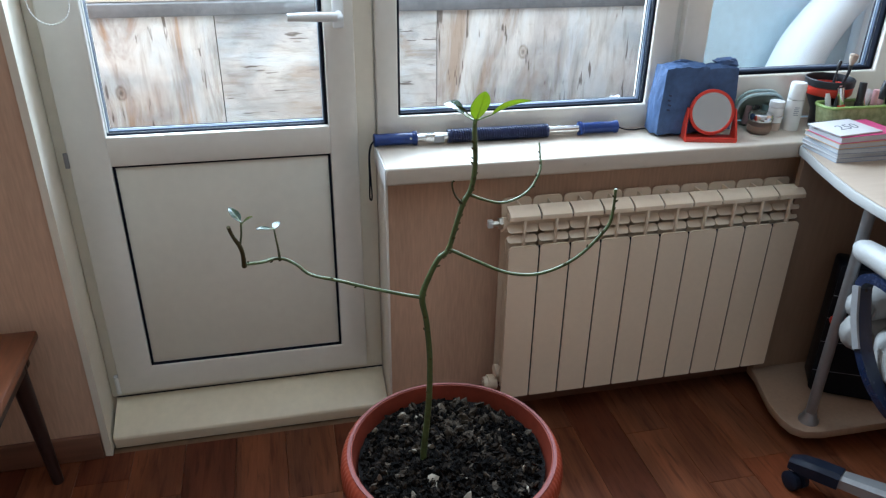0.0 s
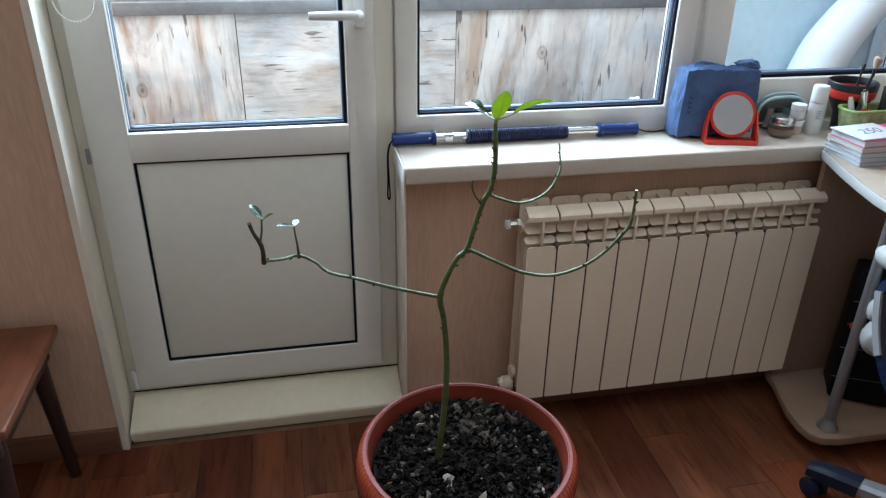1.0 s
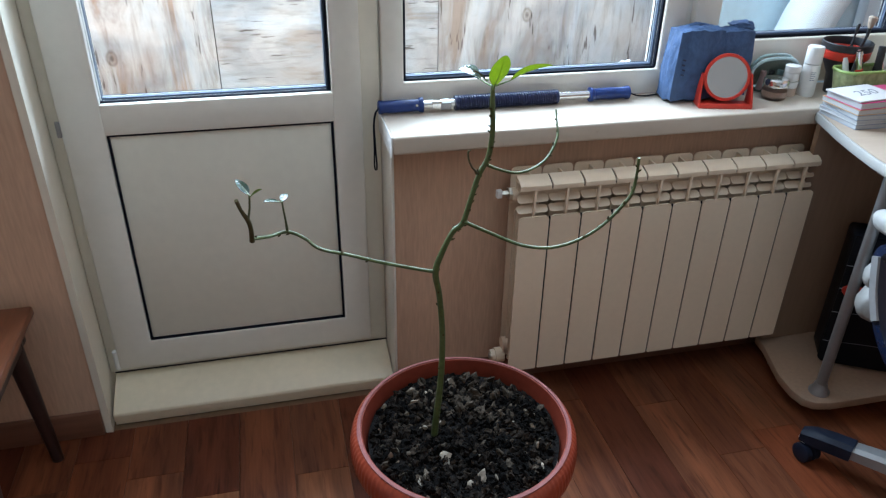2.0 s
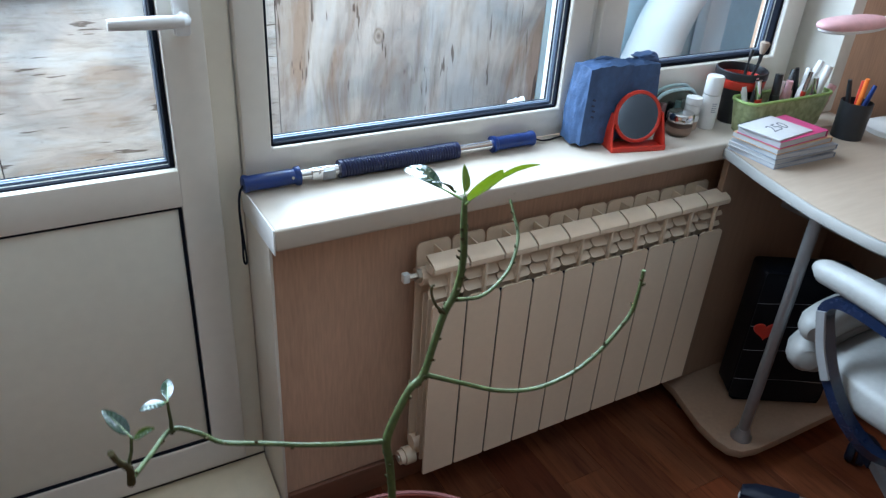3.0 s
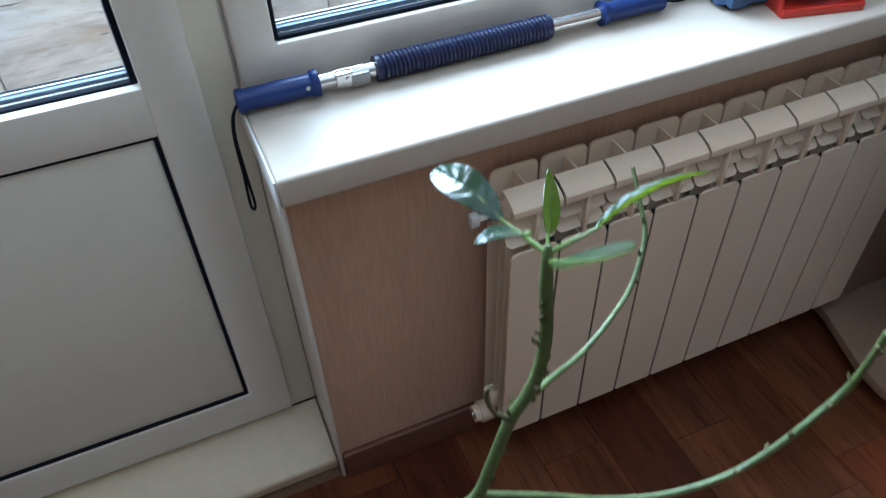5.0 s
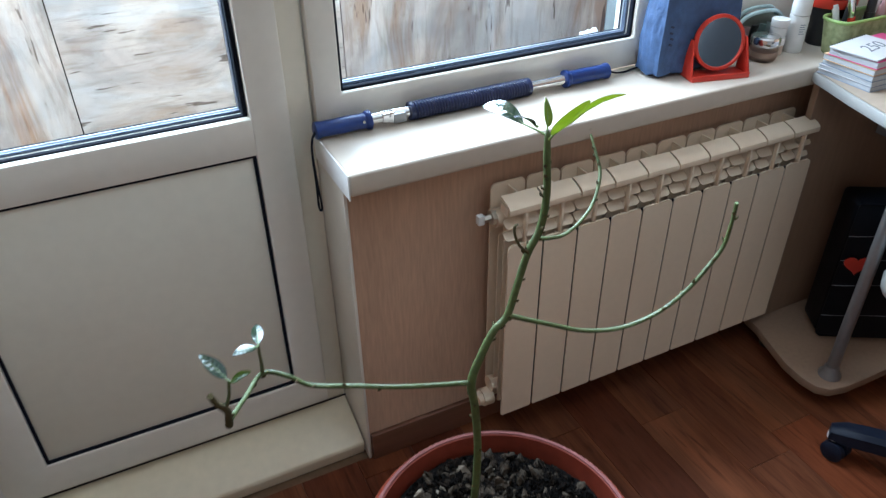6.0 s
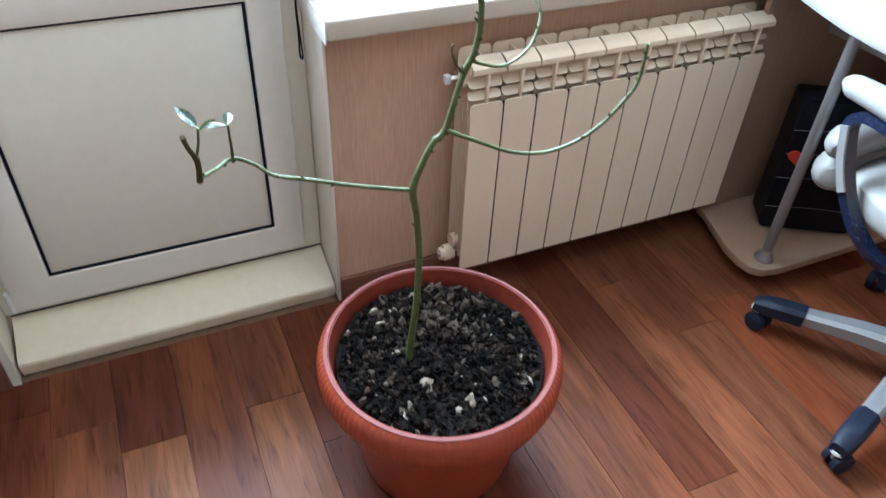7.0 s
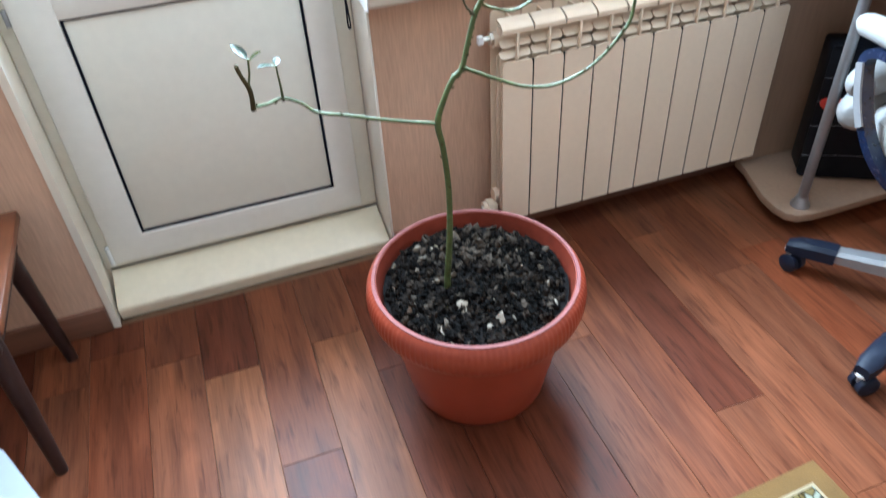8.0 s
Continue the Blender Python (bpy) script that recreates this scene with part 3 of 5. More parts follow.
for nm, a, b in (("baseboard", XL, 0.439), ("baseboard", 1.202, XR)):
    bm = box(a, b, WALL - 0.014, WALL - 0.0005, FL, 0.106, 0.004)
    tagged(new(nm, finish(bm, nm, BASEB)), "dark reddish-brown baseboard along the wall", "baseboard", kind="structure")

# reveals: slanted white plastic beside the door, a corner strip on the sill side
bm = bmesh.new()
prof = [(0.4402, WALL - 0.004), (0.4575, WALL - 0.006), (0.4475, 2.806), (0.4475, 2.86), (0.4402, 2.86)]
vs = [[bm.verts.new((x, y, z)) for x, y in prof] for z in (FL, 2.17)]
for i in range(len(prof)):
    j = (i + 1) % len(prof)
    bm.faces.new((vs[0][i], vs[0][j], vs[1][j], vs[1][i]))
bm.faces.new(vs[0][::-1])
bm.faces.new(vs[1])
tagged(new("trim_door_reveal", finish(bm, "trim", REVEAL)), "cream-white plastic reveal slanting into the doorway", "trim", kind="structure")
bm = box(1.1935, 1.2003, WALL - 0.006, 2.83, FL, 0.752, 0.002)
tagged(new("trim_wall_corner", finish(bm, "trim", PVC)), "white plastic strip on the corner beside the door", "trim", kind="structure")
bm = box(2.692, 2.74, WALL - 0.004, 2.86, 0.80, 2.17, 0.003)
tagged(new("trim_window_reveal", finish(bm, "trim", PVC)), "white plastic reveal beside the window", "trim", kind="structure")

# ---- door block ----
def spacers(x0, x1, z0, z1, y, parent):
    """Edge of a double pane behind the glass: dark metal spacer, thin pale line, outer rubber."""
    part("spacer", ring_frame(x0, x1, z0, z1, (0.009, 0.009, 0.009, 0.009), y, y + 0.0085, 0), SPACER, parent, "metal spacer bar with the sky's blue reflection in its colour")
    part("spacer_edge", ring_frame(x0, x1, z0, z1, (0.0105, 0.0105, 0.0105, 0.0105), y + 0.0088, y + 0.0112, 0), SPACER_EDGE, parent, "thin bright spacer edge")
    part("outer_gasket", ring_frame(x0, x1, z0, z1, (0.010, 0.010, 0.010, 0.010), y + 0.0115, y + 0.019, 0), GASKET, parent)


door = thing("door_1", (0.81, 2.80, 0.085), "closed white plastic balcony door with glass above a panel", "door", kind="structure")
fr = part("door_frame", ring_frame(0.448, 1.193, 0.113, 2.165, (0.05, 0.05, 0.05, 0.05), 2.798, 2.866), REVEAL, door, "frame yellowed with age")
leaf = part("door_leaf", ring_frame(0.478, 1.146, 0.136, 2.14, (0.090, 0.069, 0.080, 0.09), 2.776, 2.850, 0.005), PVC, door)
part("mid_rail", box(0.566, 1.079, 2.7765, 2.849, 0.7805, 0.852, 0.004), PVC, door)
part("panel_gasket", ring_frame(0.569, 1.076, 0.216, 0.780, (0.0048, 0.0055, 0.005, 0.003), 2.779, 2.83, 0), GASKET, door)
part("door_panel", box(0.574, 1.071, 2.783, 2.825, 0.2215, 0.7765, 0.002), PANEL, door, "flat grey-white filling panel")
part("glass_gasket", ring_frame(0.560, 1.076, 0.848, 2.055, (0.008, 0.008, 0.0065, 0.008), 2.792, 2.806, 0.002), GASKET, door)
spacers(0.560, 1.076, 0.848, 2.055, 2.8145, door)
pane = part("pane", box(0.566, 1.070, 2.808, 2.814, 0.854, 2.049), PANE, door)
pane.visible_shadow = False
handle = part("door_handle", box(1.098, 1.124, 2.764, 2.777, 1.084, 1.149, 0.005), WHITEP, door, "white lever handle")
part("lever", rod([(1.111, 2.768, 1.116), (1.111, 2.738, 1.116), (1.104, 2.730, 1.116), (1.06, 2.727, 1.117), (0.997, 2.729, 1.117)], [0.009, 0.009, 0.010, 0.0105, 0.0085], 10), WHITEP, handle)
for z0, z1 in ((0.135, 0.19), (1.72, 1.78)):
    part("hinge", rod([(0.474, 2.785, z0), (0.474, 2.785, z1)], 0.008, 10), WHITEP, door)
part("latch", box(0.470, 0.480, 2.7715, 2.7775, 0.785, 0.822, 0.002), GREYMET, door, "worn metal latch tab")

# raised threshold board in front of the door
bm = bmesh.new()
prof = [(2.684, FL), (2.675, 0.061), (2.675, 0.067), (2.680, 0.073), (2.797, 0.112), (2.86, 0.112), (2.86, FL)]
vs = [[bm.verts.new((x, y, z)) for y, z in prof] for x in (0.461, 1.191)]
for i in range(len(prof)):
    j = (i + 1) % len(prof)
    bm.faces.new((vs[0][i], vs[0][j], vs[1][j], vs[1][i]))
bm.faces.new(vs[0][::-1])
bm.faces.new(vs[1])
bmesh.ops.bevel(bm, geom=bm.edges[:], offset=0.0015, segments=2, affect="EDGES")
tagged(new("door_step", finish(bm, "door_step", STEP)), "cream threshold board under the balcony door", "step", kind="structure")

# solid black strip put in for the shade of the crack under the frame
part("threshold_shade", box(0.459, 1.1925, 2.7955, 2.7975, 0.1125, 0.1150), GASKET, door, "black strip drawn in as the shaded gap above the threshold")

# ---- window block ----
win = thing("window_1", (1.92, 2.80, 0.80), "white plastic window, fixed pane beside an opening sash", "window", kind="structure")
part("coupling", box(1.147, 1.197, 2.806, 2.862, 0.09, 2.165, 0.003), PVC, win)
part("window_frame", ring_frame(1.197, 1.972, 0.80, 2.165, (0.053, 0.058, 0.063, 0.06), 2.786, 2.862, 0.005), PVC, win)
part("window_frame", ring_frame(1.972, 2.692, 0.80, 2.165, (0.055, 0.055, 0.062, 0.06), 2.798, 2.862, 0.004), PVC, win)
sash = part("sash", ring_frame(1.990, 2.672, 0.842, 2.14, (0.072, 0.072, 0.086, 0.075), 2.776, 2.850, 0.005), PVC, win)
part("glass_gasket", ring_frame(1.249, 1.917, 0.861, 2.108, (0.008, 0.008, 0.0065, 0.008), 2.798, 2.810, 0.002), GASKET, win)
spacers(1.249, 1.917, 0.861, 2.108, 2.8185, win)
part("glass_gasket", ring_frame(2.060, 2.602, 0.926, 2.067, (0.010, 0.010, 0.010, 0.010), 2.792, 2.810, 0.002), GASKET, sash)
spacers(2.060, 2.602, 0.926, 2.067, 2.8185, sash)
for a, b, c, d, par in ((1.255, 1.911, 0.867, 2.102, win), (2.066, 2.596, 0.932, 2.061, sash)):
    p = part("pane", box(a, b, 2.812, 2.818, c, d), PANE, par)
    p.visible_shadow = False
sill = thing("window_sill", (1.9, 2.70, 0.757), "glossy white plastic window sill", "window sill", kind="structure")
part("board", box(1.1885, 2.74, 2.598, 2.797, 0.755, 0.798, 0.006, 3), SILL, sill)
part("end_cap", box(1.185, 1.188, 2.595, 2.78, 0.751, 0.800, 0.001), WHITEP, sill)

# ---- radiator ----
rad = thing("radiator", (1.88, 2.61, 0.13), "cream sectional aluminium radiator hanging under the window sill", "radiator")
R0, PITCH, NSEC = 1.480, 0.0813, 10
RF = 2.560


def rounded_plate(x0, x1, z0, z1, y0, y1, r_top, r_bot):
    pts = []
    for cx, cz, r, a0 in ((x0 + r_bot, z0 + r_bot, r_bot, 180), (x1 - r_bot, z0 + r_bot, r_bot, 270), (x1 - r_top, z1 - r_top, r_top, 0), (x0 + r_top, z1 - r_top, r_top, 90)):
        for k in range(5):
            a = radians(a0 + 22.5 * k)
            pts.append((cx + r * math.cos(a), cz + r * math.sin(a)))
    bm = bmesh.new()
    f = bm.faces.new([bm.verts.new((x, y0, z)) for x, z in pts])
    up = bmesh.ops.extrude_face_region(bm, geom=[f])
    bmesh.ops.translate(bm, verts=[v for v in up["geom"] if isinstance(v, bmesh.types.BMVert)], vec=(0, y1 - y0, 0))
    return bm


def curved_sheet(x0, x1, profile, thick):
    """A bent plate: (y, z) pairs swept along x."""
    bm = bmesh.new()
    loop = [(y, z) for y, z in profile] + [(y + thick[0], z + thick[1]) for y, z in reversed(profile)]
    vs = [[bm.verts.new((x, y, z)) for y, z in loop] for x in (x0, x1)]
    for i in range(len(loop)):
        j = (i + 1) % len(loop)
        bm.faces.new((vs[0][i], vs[0][j], vs[1][j], vs[1][i]))
    bm.faces.new(vs[0][::-1])
    bm.faces.new(vs[1])
    return bm


def louvre(xa, xb, z, y):
    """A thin plate leaning back from the rib towards the joint, its free corners rounded."""
    d = 1 if xb > xa else -1
    w, h, r = abs(xb - xa), 0.022, 0.008
    pts = [(0, 0)] + [(w - r + r * math.sin(radians(k)), r - r * math.cos(radians(k))) for k in range(0, 91, 15)]
    pts += [(w - r + r * math.cos(radians(k)), h - r + r * math.sin(radians(k))) for k in range(0, 91, 15)] + [(0, h)]
    bm = bmesh.new()
    lean, rise = 0.77, 0.638
    layers = [[bm.verts.new((xa + d * u, y + v * lean + o * rise, z + v * rise - o * lean)) for u, v in pts] for o in (0, 0.002)]
    n = len(pts)
    bm.faces.new(layers[0])
    bm.faces.new(layers[1][::-1])
    for i in range(n):
        bm.faces.new((layers[0][i], layers[1][i], layers[1][(i + 1) % n], layers[0][(i + 1) % n]))
    bmesh.ops.recalc_face_normals(bm, faces=bm.faces[:])
    return bm


HOOD_Z = 0.668
for k in range(NSEC):
    a, b = R0 + k * PITCH + 0.0021, R0 + (k + 1) * PITCH - 0.0021
    mid = (a + b) / 2
    core = bmesh.new()
    box(mid - 0.013, mid + 0.013, RF + 0.0500, RF + 0.071, 0.150, 0.64, 0.006, bm=core)
    sec = part("section", core, ENAMEL, rad)
    part("front_plate", rounded_plate(a, b, 0.127, 0.588, RF, RF + 0.005, 0.011, 0.004), ENAMEL, sec)
    for xf in (a, b - 0.002):
        part("flange", box(xf, xf + 0.002, RF + 0.010, RF + 0.036, 0.650, 0.6685), ENAMEL, sec)
    part("back_plate", rounded_plate(a, b, 0.175, 0.688, RF + 0.0745, RF + 0.0785, 0.012, 0.004), ENAMEL, sec)
    for yp, inset in ((0.024, 0.003), (0.046, 0.004)):
        part("middle_plate", rounded_plate(a + inset, b - inset, 0.150, 0.590, RF + yp, RF + yp + 0.003, 0.006, 0.004), ENAMEL, sec)
    part("web", box(mid - 0.0016, mid + 0.0016, RF + 0.0052, RF + 0.074, 0.14, 0.578), ENAMEL, sec)
    part("tie", box(mid - 0.0016, mid + 0.0016, RF + 0.034, RF + 0.0743, 0.640, 0.680), ENAMEL, sec)
    part("hood", curved_sheet(a, b, [(RF, HOOD_Z - 0.007), (RF + 0.001, HOOD_Z), (RF + 0.008, HOOD_Z + 0.006), (RF + 0.024, HOOD_Z + 0.012), (RF + 0.037, HOOD_Z + 0.015)], (0.001, -0.005)), ENAMEL, sec)
    # black strips stand in for the shade in the gaps between sections
    if k:
        part("gap_shade", box(a - 0.0040, a - 0.0002, RF + 0.0022, RF + 0.0048, 0.130, 0.586), GASKET, sec, "black strip in place of the shade between the sections")
        part("gap_shade", curved_sheet(a - 0.0040, a - 0.0002, [(RF + 0.004, HOOD_Z - 0.007), (RF + 0.010, HOOD_Z + 0.002), (RF + 0.024, HOOD_Z + 0.009), (RF + 0.036, HOOD_Z + 0.0125)], (0.001, -0.004)), GASKET, sec, "black strip in place of the shade between the sections")
    part("rib", box(mid - 0.0028, mid + 0.0028, RF + 0.001, RF + 0.010, 0.585, 0.664, 0.001), ENAMEL, sec)
    for z, y in ((0.5935, RF + 0.0105), (0.6215, RF + 0.0105)):
        for side in (-1, 1):
            part("louvre", louvre(mid + side * 0.0004, mid + side * (PITCH / 2 - 0.0016), z, y), ENAMEL, sec)
for z in (0.185, 0.628):
    part("header_pipe", rod([(R0 - 0.004, RF + 0.05, z), (R0 + NSEC * PITCH + 0.004, RF + 0.05, z)], 0.019, 16), ENAMEL, rad)
v = part("vent_valve", rod([(R0 - 0.002, RF + 0.05, 0.632), (R0 - 0.012, RF + 0.05, 0.632), (R0 - 0.0125, RF + 0.05, 0.632), (R0 - 0.028, RF + 0.05, 0.632)], [0.016, 0.016, 0.008, 0.008], 6), BRASS, rad, "small nickel bleed valve")
part("valve_key", box(R0 - 0.041, R0 - 0.027, RF + 0.043, RF + 0.057, 0.623, 0.643, 0.002), WHITEP, v)
v = part("plug", rod([(R0 + 0.002, RF + 0.05, 0.150), (R0 - 0.022, RF + 0.05, 0.150), (R0 - 0.0225, RF + 0.05, 0.150), (R0 - 0.034, RF + 0.05, 0.150)], [0.021, 0.021, 0.017, 0.016], 14), ENAMEL, rad, "cream end plug")
part("plug_cap", rod([(R0 - 0.034, RF + 0.05, 0.150), (R0 - 0.037, RF + 0.05, 0.150)], [0.009, 0.008], 10), BRASS, v)
for x in (R0 + 0.16, R0 + 0.65):
    part("bracket", box(x - 0.012, x + 0.012, RF + 0.079, WALL, 0.60, 0.63, 0.002), ENAMEL, rad)
tagged(new("supply_pipe", finish(rod([(R0 + NSEC * PITCH, RF + 0.05, 0.628), (2.37, RF + 0.05, 0.628), (2.41, RF + 0.07, 0.628), (2.42, WALL, 0.628)], 0.013, 12), "supply_pipe", BLACK)), "dark heating pipe at the radiator's end", "pipe", kind="structure")

# ---- flower pot and plant ----
PX, PY = 1.249, 2.163
pot = thing("flower_pot", (PX, PY, FL), "large terracotta-coloured plastic pot with a ribbed rim", "flower pot")
body = [(0.140, FL), (0.149, FL + 0.004), (0.153, FL + 0.012), (0.168, 0.12), (0.186, 0.215), (0.198, 0.274), (0.190, 0.274), (0.162, 0.12), (0.145, 0.044), (0.0, 0.042)]
part("body", lathe([(0.0, FL)] + body, (PX, PY, 0), 96), TERRA, pot)
rimp = [(0.198, 0.264), (0.212, 0.268), (0.222, 0.278), (0.2275, 0.294), (0.2285, 0.312), (0.226, 0.329), (0.221, 0.340), (0.2145, 0.346)]
part("rim", lathe(rimp + [(0.210, 0.343), (0.202, 0.30), (0.195, 0.268)], (PX, PY, 0), 480, 0.0016, 120, close=True), TERRA, pot, "rolled rim with fine upright grooves")
part("lip", lathe([(0.2150, 0.344), (0.2150, 0.3485), (0.2085, 0.3495), (0.2065, 0.344)], (PX, PY, 0), 96, close=True), LIP, pot, "scuffed pale inner lip")
part("lining", lathe([(0.2075, 0.347), (0.200, 0.29), (0.193, 0.25), (0.191, 0.25), (0.197, 0.29), (0.2055, 0.347)], (PX, PY, 0), 96, close=True), LINING, pot, "darker red-brown inside of the pot")

SOILZ = 0.314
rnd = random.Random(7)
bm = bmesh.new()
rings = [[bm.verts.new((PX, PY, SOILZ + 0.006))]]
for i in range(1, 25):
    r = 0.194 * i / 24
    rings.append([bm.verts.new((PX + r * math.cos(2 * math.pi * k / 72), PY + r * math.sin(2 * math.pi * k / 72),
                  SOILZ + 0.012 * noise.noise((r * math.cos(2 * math.pi * k / 72) * 16, r * math.sin(2 * math.pi * k / 72) * 16, 4)) + 0.006 * noise.noise((r * math.cos(2 * math.pi * k / 72) * 70, r * math.sin(2 * math.pi * k / 72) * 70, 1)))) for k in range(72)])
for k in range(72):
    bm.faces.new((rings[0][0], rings[1][k], rings[1][(k + 1) % 72]))
    for a, b in zip(rings[1:], rings[2:]):
        bm.faces.new((a[k], b[k], b[(k + 1) % 72], a[(k + 1) % 72]))
soil = thing("potting_soil", (PX, PY, SOILZ - 0.02), "dry dark crumbly soil filling the pot", "soil", kind="stuff")
part("surface", bm, SOIL, soil)


def clods(count, smin, smax, seed, flat=0.6, back=0.0):
    r = random.Random(seed)
    verts, faces = [], []
    ico = bmesh.new()
    bmesh.ops.create_icosphere(ico, subdivisions=2, radius=1)
    base = [v.co.copy() for v in ico.verts]
    tri = [[v.index for v in f.verts] for f in ico.faces]
    ico.free()
    for _ in range(count):
        rr, a = 0.184 * math.sqrt(r.random()), r.random() * 2 * math.pi
        if r.random() < back:
            a = r.gauss(1.0, 0.75)
            rr = max(rr, 0.07)
        s = smin + (smax - smin) * r.random() ** 2.2
        c = Vector((PX + rr * math.cos(a), PY + rr * math.sin(a), SOILZ + 0.012 * noise.noise((rr * math.cos(a) * 16, rr * math.sin(a) * 16, 4)) + s * 0.3 + (0.003 if flat < 0.3 else 0.0)))
        rot = Euler((r.random() * 6, r.random() * 6, r.random() * 6)).to_matrix()
        st = Vector((1 + 0.5 * r.random(), 0.7 + 0.4 * r.random(), flat))
        n0 = len(verts)
        o = Vector((r.random() * 50, r.random() * 50, r.random() * 50))
        for p in base:
            q = Vector((p.x * st.x, p.y * st.y, p.z * st.z)) * (1.0 + 0.85 * noise.noise(p * 1.3 + o) + 0.30 * (r.random() - 0.5))
            verts.append(c + rot @ (q * s))
        faces += [[n0 + i for i in t] for t in tri]
    me = bpy.data.meshes.new("clods")
    me.from_pydata([v - ORIGIN[soil] for v in verts], [], faces)
    return me


for nm, me, ma, lab in (("clods", clods(3600, 0.0012, 0.0100, 3), CLOD, "dark crumbs and clods"), ("tan_lumps", clods(270, 0.003, 0.0125, 23, 0.6, 0.6), LUMP, "dry tan lumps of soil"), ("bark_bits", clods(42, 0.004, 0.0145, 11, 0.35), BARK_BIT, "pale bits of bark and dry leaf")):
    me.materials.append(ma)
    ob = new(nm, me)
    ob.parent = soil
    tagged(ob, lab, "", "", "stuff")

plant = thing("young_tree", (1.19, 2.187, SOILZ), "spindly green seedling tree with bent bare branches and few leaves", "plant")
trunk_pts = [(1.192, 2.178, 0.285), (1.193, 2.177, 0.339), (1.201, 2.171, 0.457), (1.202, 2.166, 0.568), (1.194, 2.161, 0.66), (1.185, 2.156, 0.715), (1.197, 2.154, 0.757),
             (1.214, 2.153, 0.793), (1.231, 2.152, 0.810), (1.243, 2.152, 0.852), (1.256, 2.153, 0.895), (1.270, 2.152, 0.925), (1.275, 2.151, 0.969), (1.273, 2.153, 1.015), (1.273, 2.155, 1.038), (1.274, 2.157, 1.046)]
part("trunk", rod(trunk_pts, [0.0072, 0.0068, 0.0060, 0.0056, 0.0054, 0.0058, 0.0051, 0.0047, 0.0048, 0.0045, 0.0045, 0.0046, 0.0043, 0.0042, 0.0034, 0.0014], 12, smooth_steps=5), STEM, plant)
left_pts = [(1.185, 2.156, 0.715), (1.127, 2.162, 0.730), (1.079, 2.169, 0.743), (1.039, 2.180, 0.753), (0.991, 2.194, 0.763), (0.967, 2.200, 0.783), (0.940, 2.204, 0.796), (0.911, 2.152, 0.818), (0.886, 2.098, 0.845)]
part("branch", rod(left_pts, [0.0034, 0.0031, 0.0030, 0.0030, 0.0030, 0.0028, 0.0029, 0.0026, 0.0029], 9, smooth_steps=5), STEM, plant)
part("twig", rod([(0.886, 2.098, 0.841), (0.887, 2.085, 0.868), (0.885, 2.067, 0.892), (0.878, 2.050, 0.917), (0.874, 2.041, 0.937)], [0.0042, 0.0034, 0.0037, 0.0028, 0.0030], 8, smooth_steps=3), BARK, plant, "dry brown twig end")
part("shoot", rod([(0.885, 2.069, 0.889), (0.890, 2.058, 0.916), (0.892, 2.051, 0.939)], [0.0018, 0.0016, 0.0014], 7), STEM, plant)
part("shoot", rod([(0.940, 2.204, 0.797), (0.939, 2.190, 0.824), (0.937, 2.174, 0.852), (0.936, 2.162, 0.873)], [0.0026, 0.0019, 0.0016, 0.0014], 7), STEM, plant)
right_pts = [(1.232, 2.150, 0.812), (1.283, 2.140, 0.787), (1.331, 2.126, 0.768), (1.378, 2.110, 0.767), (1.422, 2.097, 0.785), (1.459, 2.092, 0.811), (1.488, 2.090, 0.844), (1.503, 2.089, 0.868), (1.505, 2.087, 0.903), (1.504, 2.086, 0.931)]
part("branch", rod(right_pts, [0.0034, 0.0030, 0.0029, 0.0028, 0.0028, 0.0028, 0.0029, 0.0028, 0.0023, 0.0025], 9, smooth_steps=5), STEM, plant)
up_pts = [(1.268, 2.153, 0.911), (1.300, 2.173, 0.891), (1.337, 2.193, 0.874), (1.375, 2.213, 0.872), (1.406, 2.230, 0.884), (1.430, 2.253, 0.909), (1.436, 2.275, 0.929), (1.440, 2.295, 0.947)]
part("branch", rod(up_pts, [0.0028, 0.0025, 0.0024, 0.0023, 0.0023, 0.0024, 0.0019, 0.0016], 9, smooth_steps=5), STEM, plant)
part("shoot", rod([(1.255, 2.151, 0.897), (1.243, 2.151, 0.910), (1.237, 2.153, 0.926), (1.237, 2.154, 0.937), (1.241, 2.154, 0.938)], [0.0024, 0.0018, 0.0016, 0.0018, 0.001], 7, smooth_steps=2), BARK, plant, "short curled dead shoot")
# old bud scars along the wood
rs = random.Random(5)
for pts, n, size in ((trunk_pts[1:-1], 30, 0.0030), (trunk_pts[7:14], 14, 0.0024), (left_pts[2:], 7, 0.0026), (right_pts[4:], 9, 0.0028), (up_pts[4:], 6, 0.0022)):
    for i in range(n):
        u = (i + rs.random() * 0.8) / n * (len(pts) - 1.001)
        k = int(u)
        p = Vector(pts[k]).lerp(Vector(pts[k + 1]), u - k)
        d = (Vector(pts[k + 1]) - Vector(pts[k])).normalized()
        out = (d.orthogonal().normalized()).copy()
        out.rotate(Matrix.Rotation(rs.random() * 6.28, 3, d))
        rr = {30: 0.0055, 14: 0.0044}.get(n, 0.003)
        part("bud_scar", rod([p + out * rr * 0.5, p + out * (rr + size * 0.6) + d * size * 0.8, p + out * (rr + size * 1.1) + d * size * 1.6], [size * 0.8, size * 0.55, size * 0.12], 6), BARK, plant)


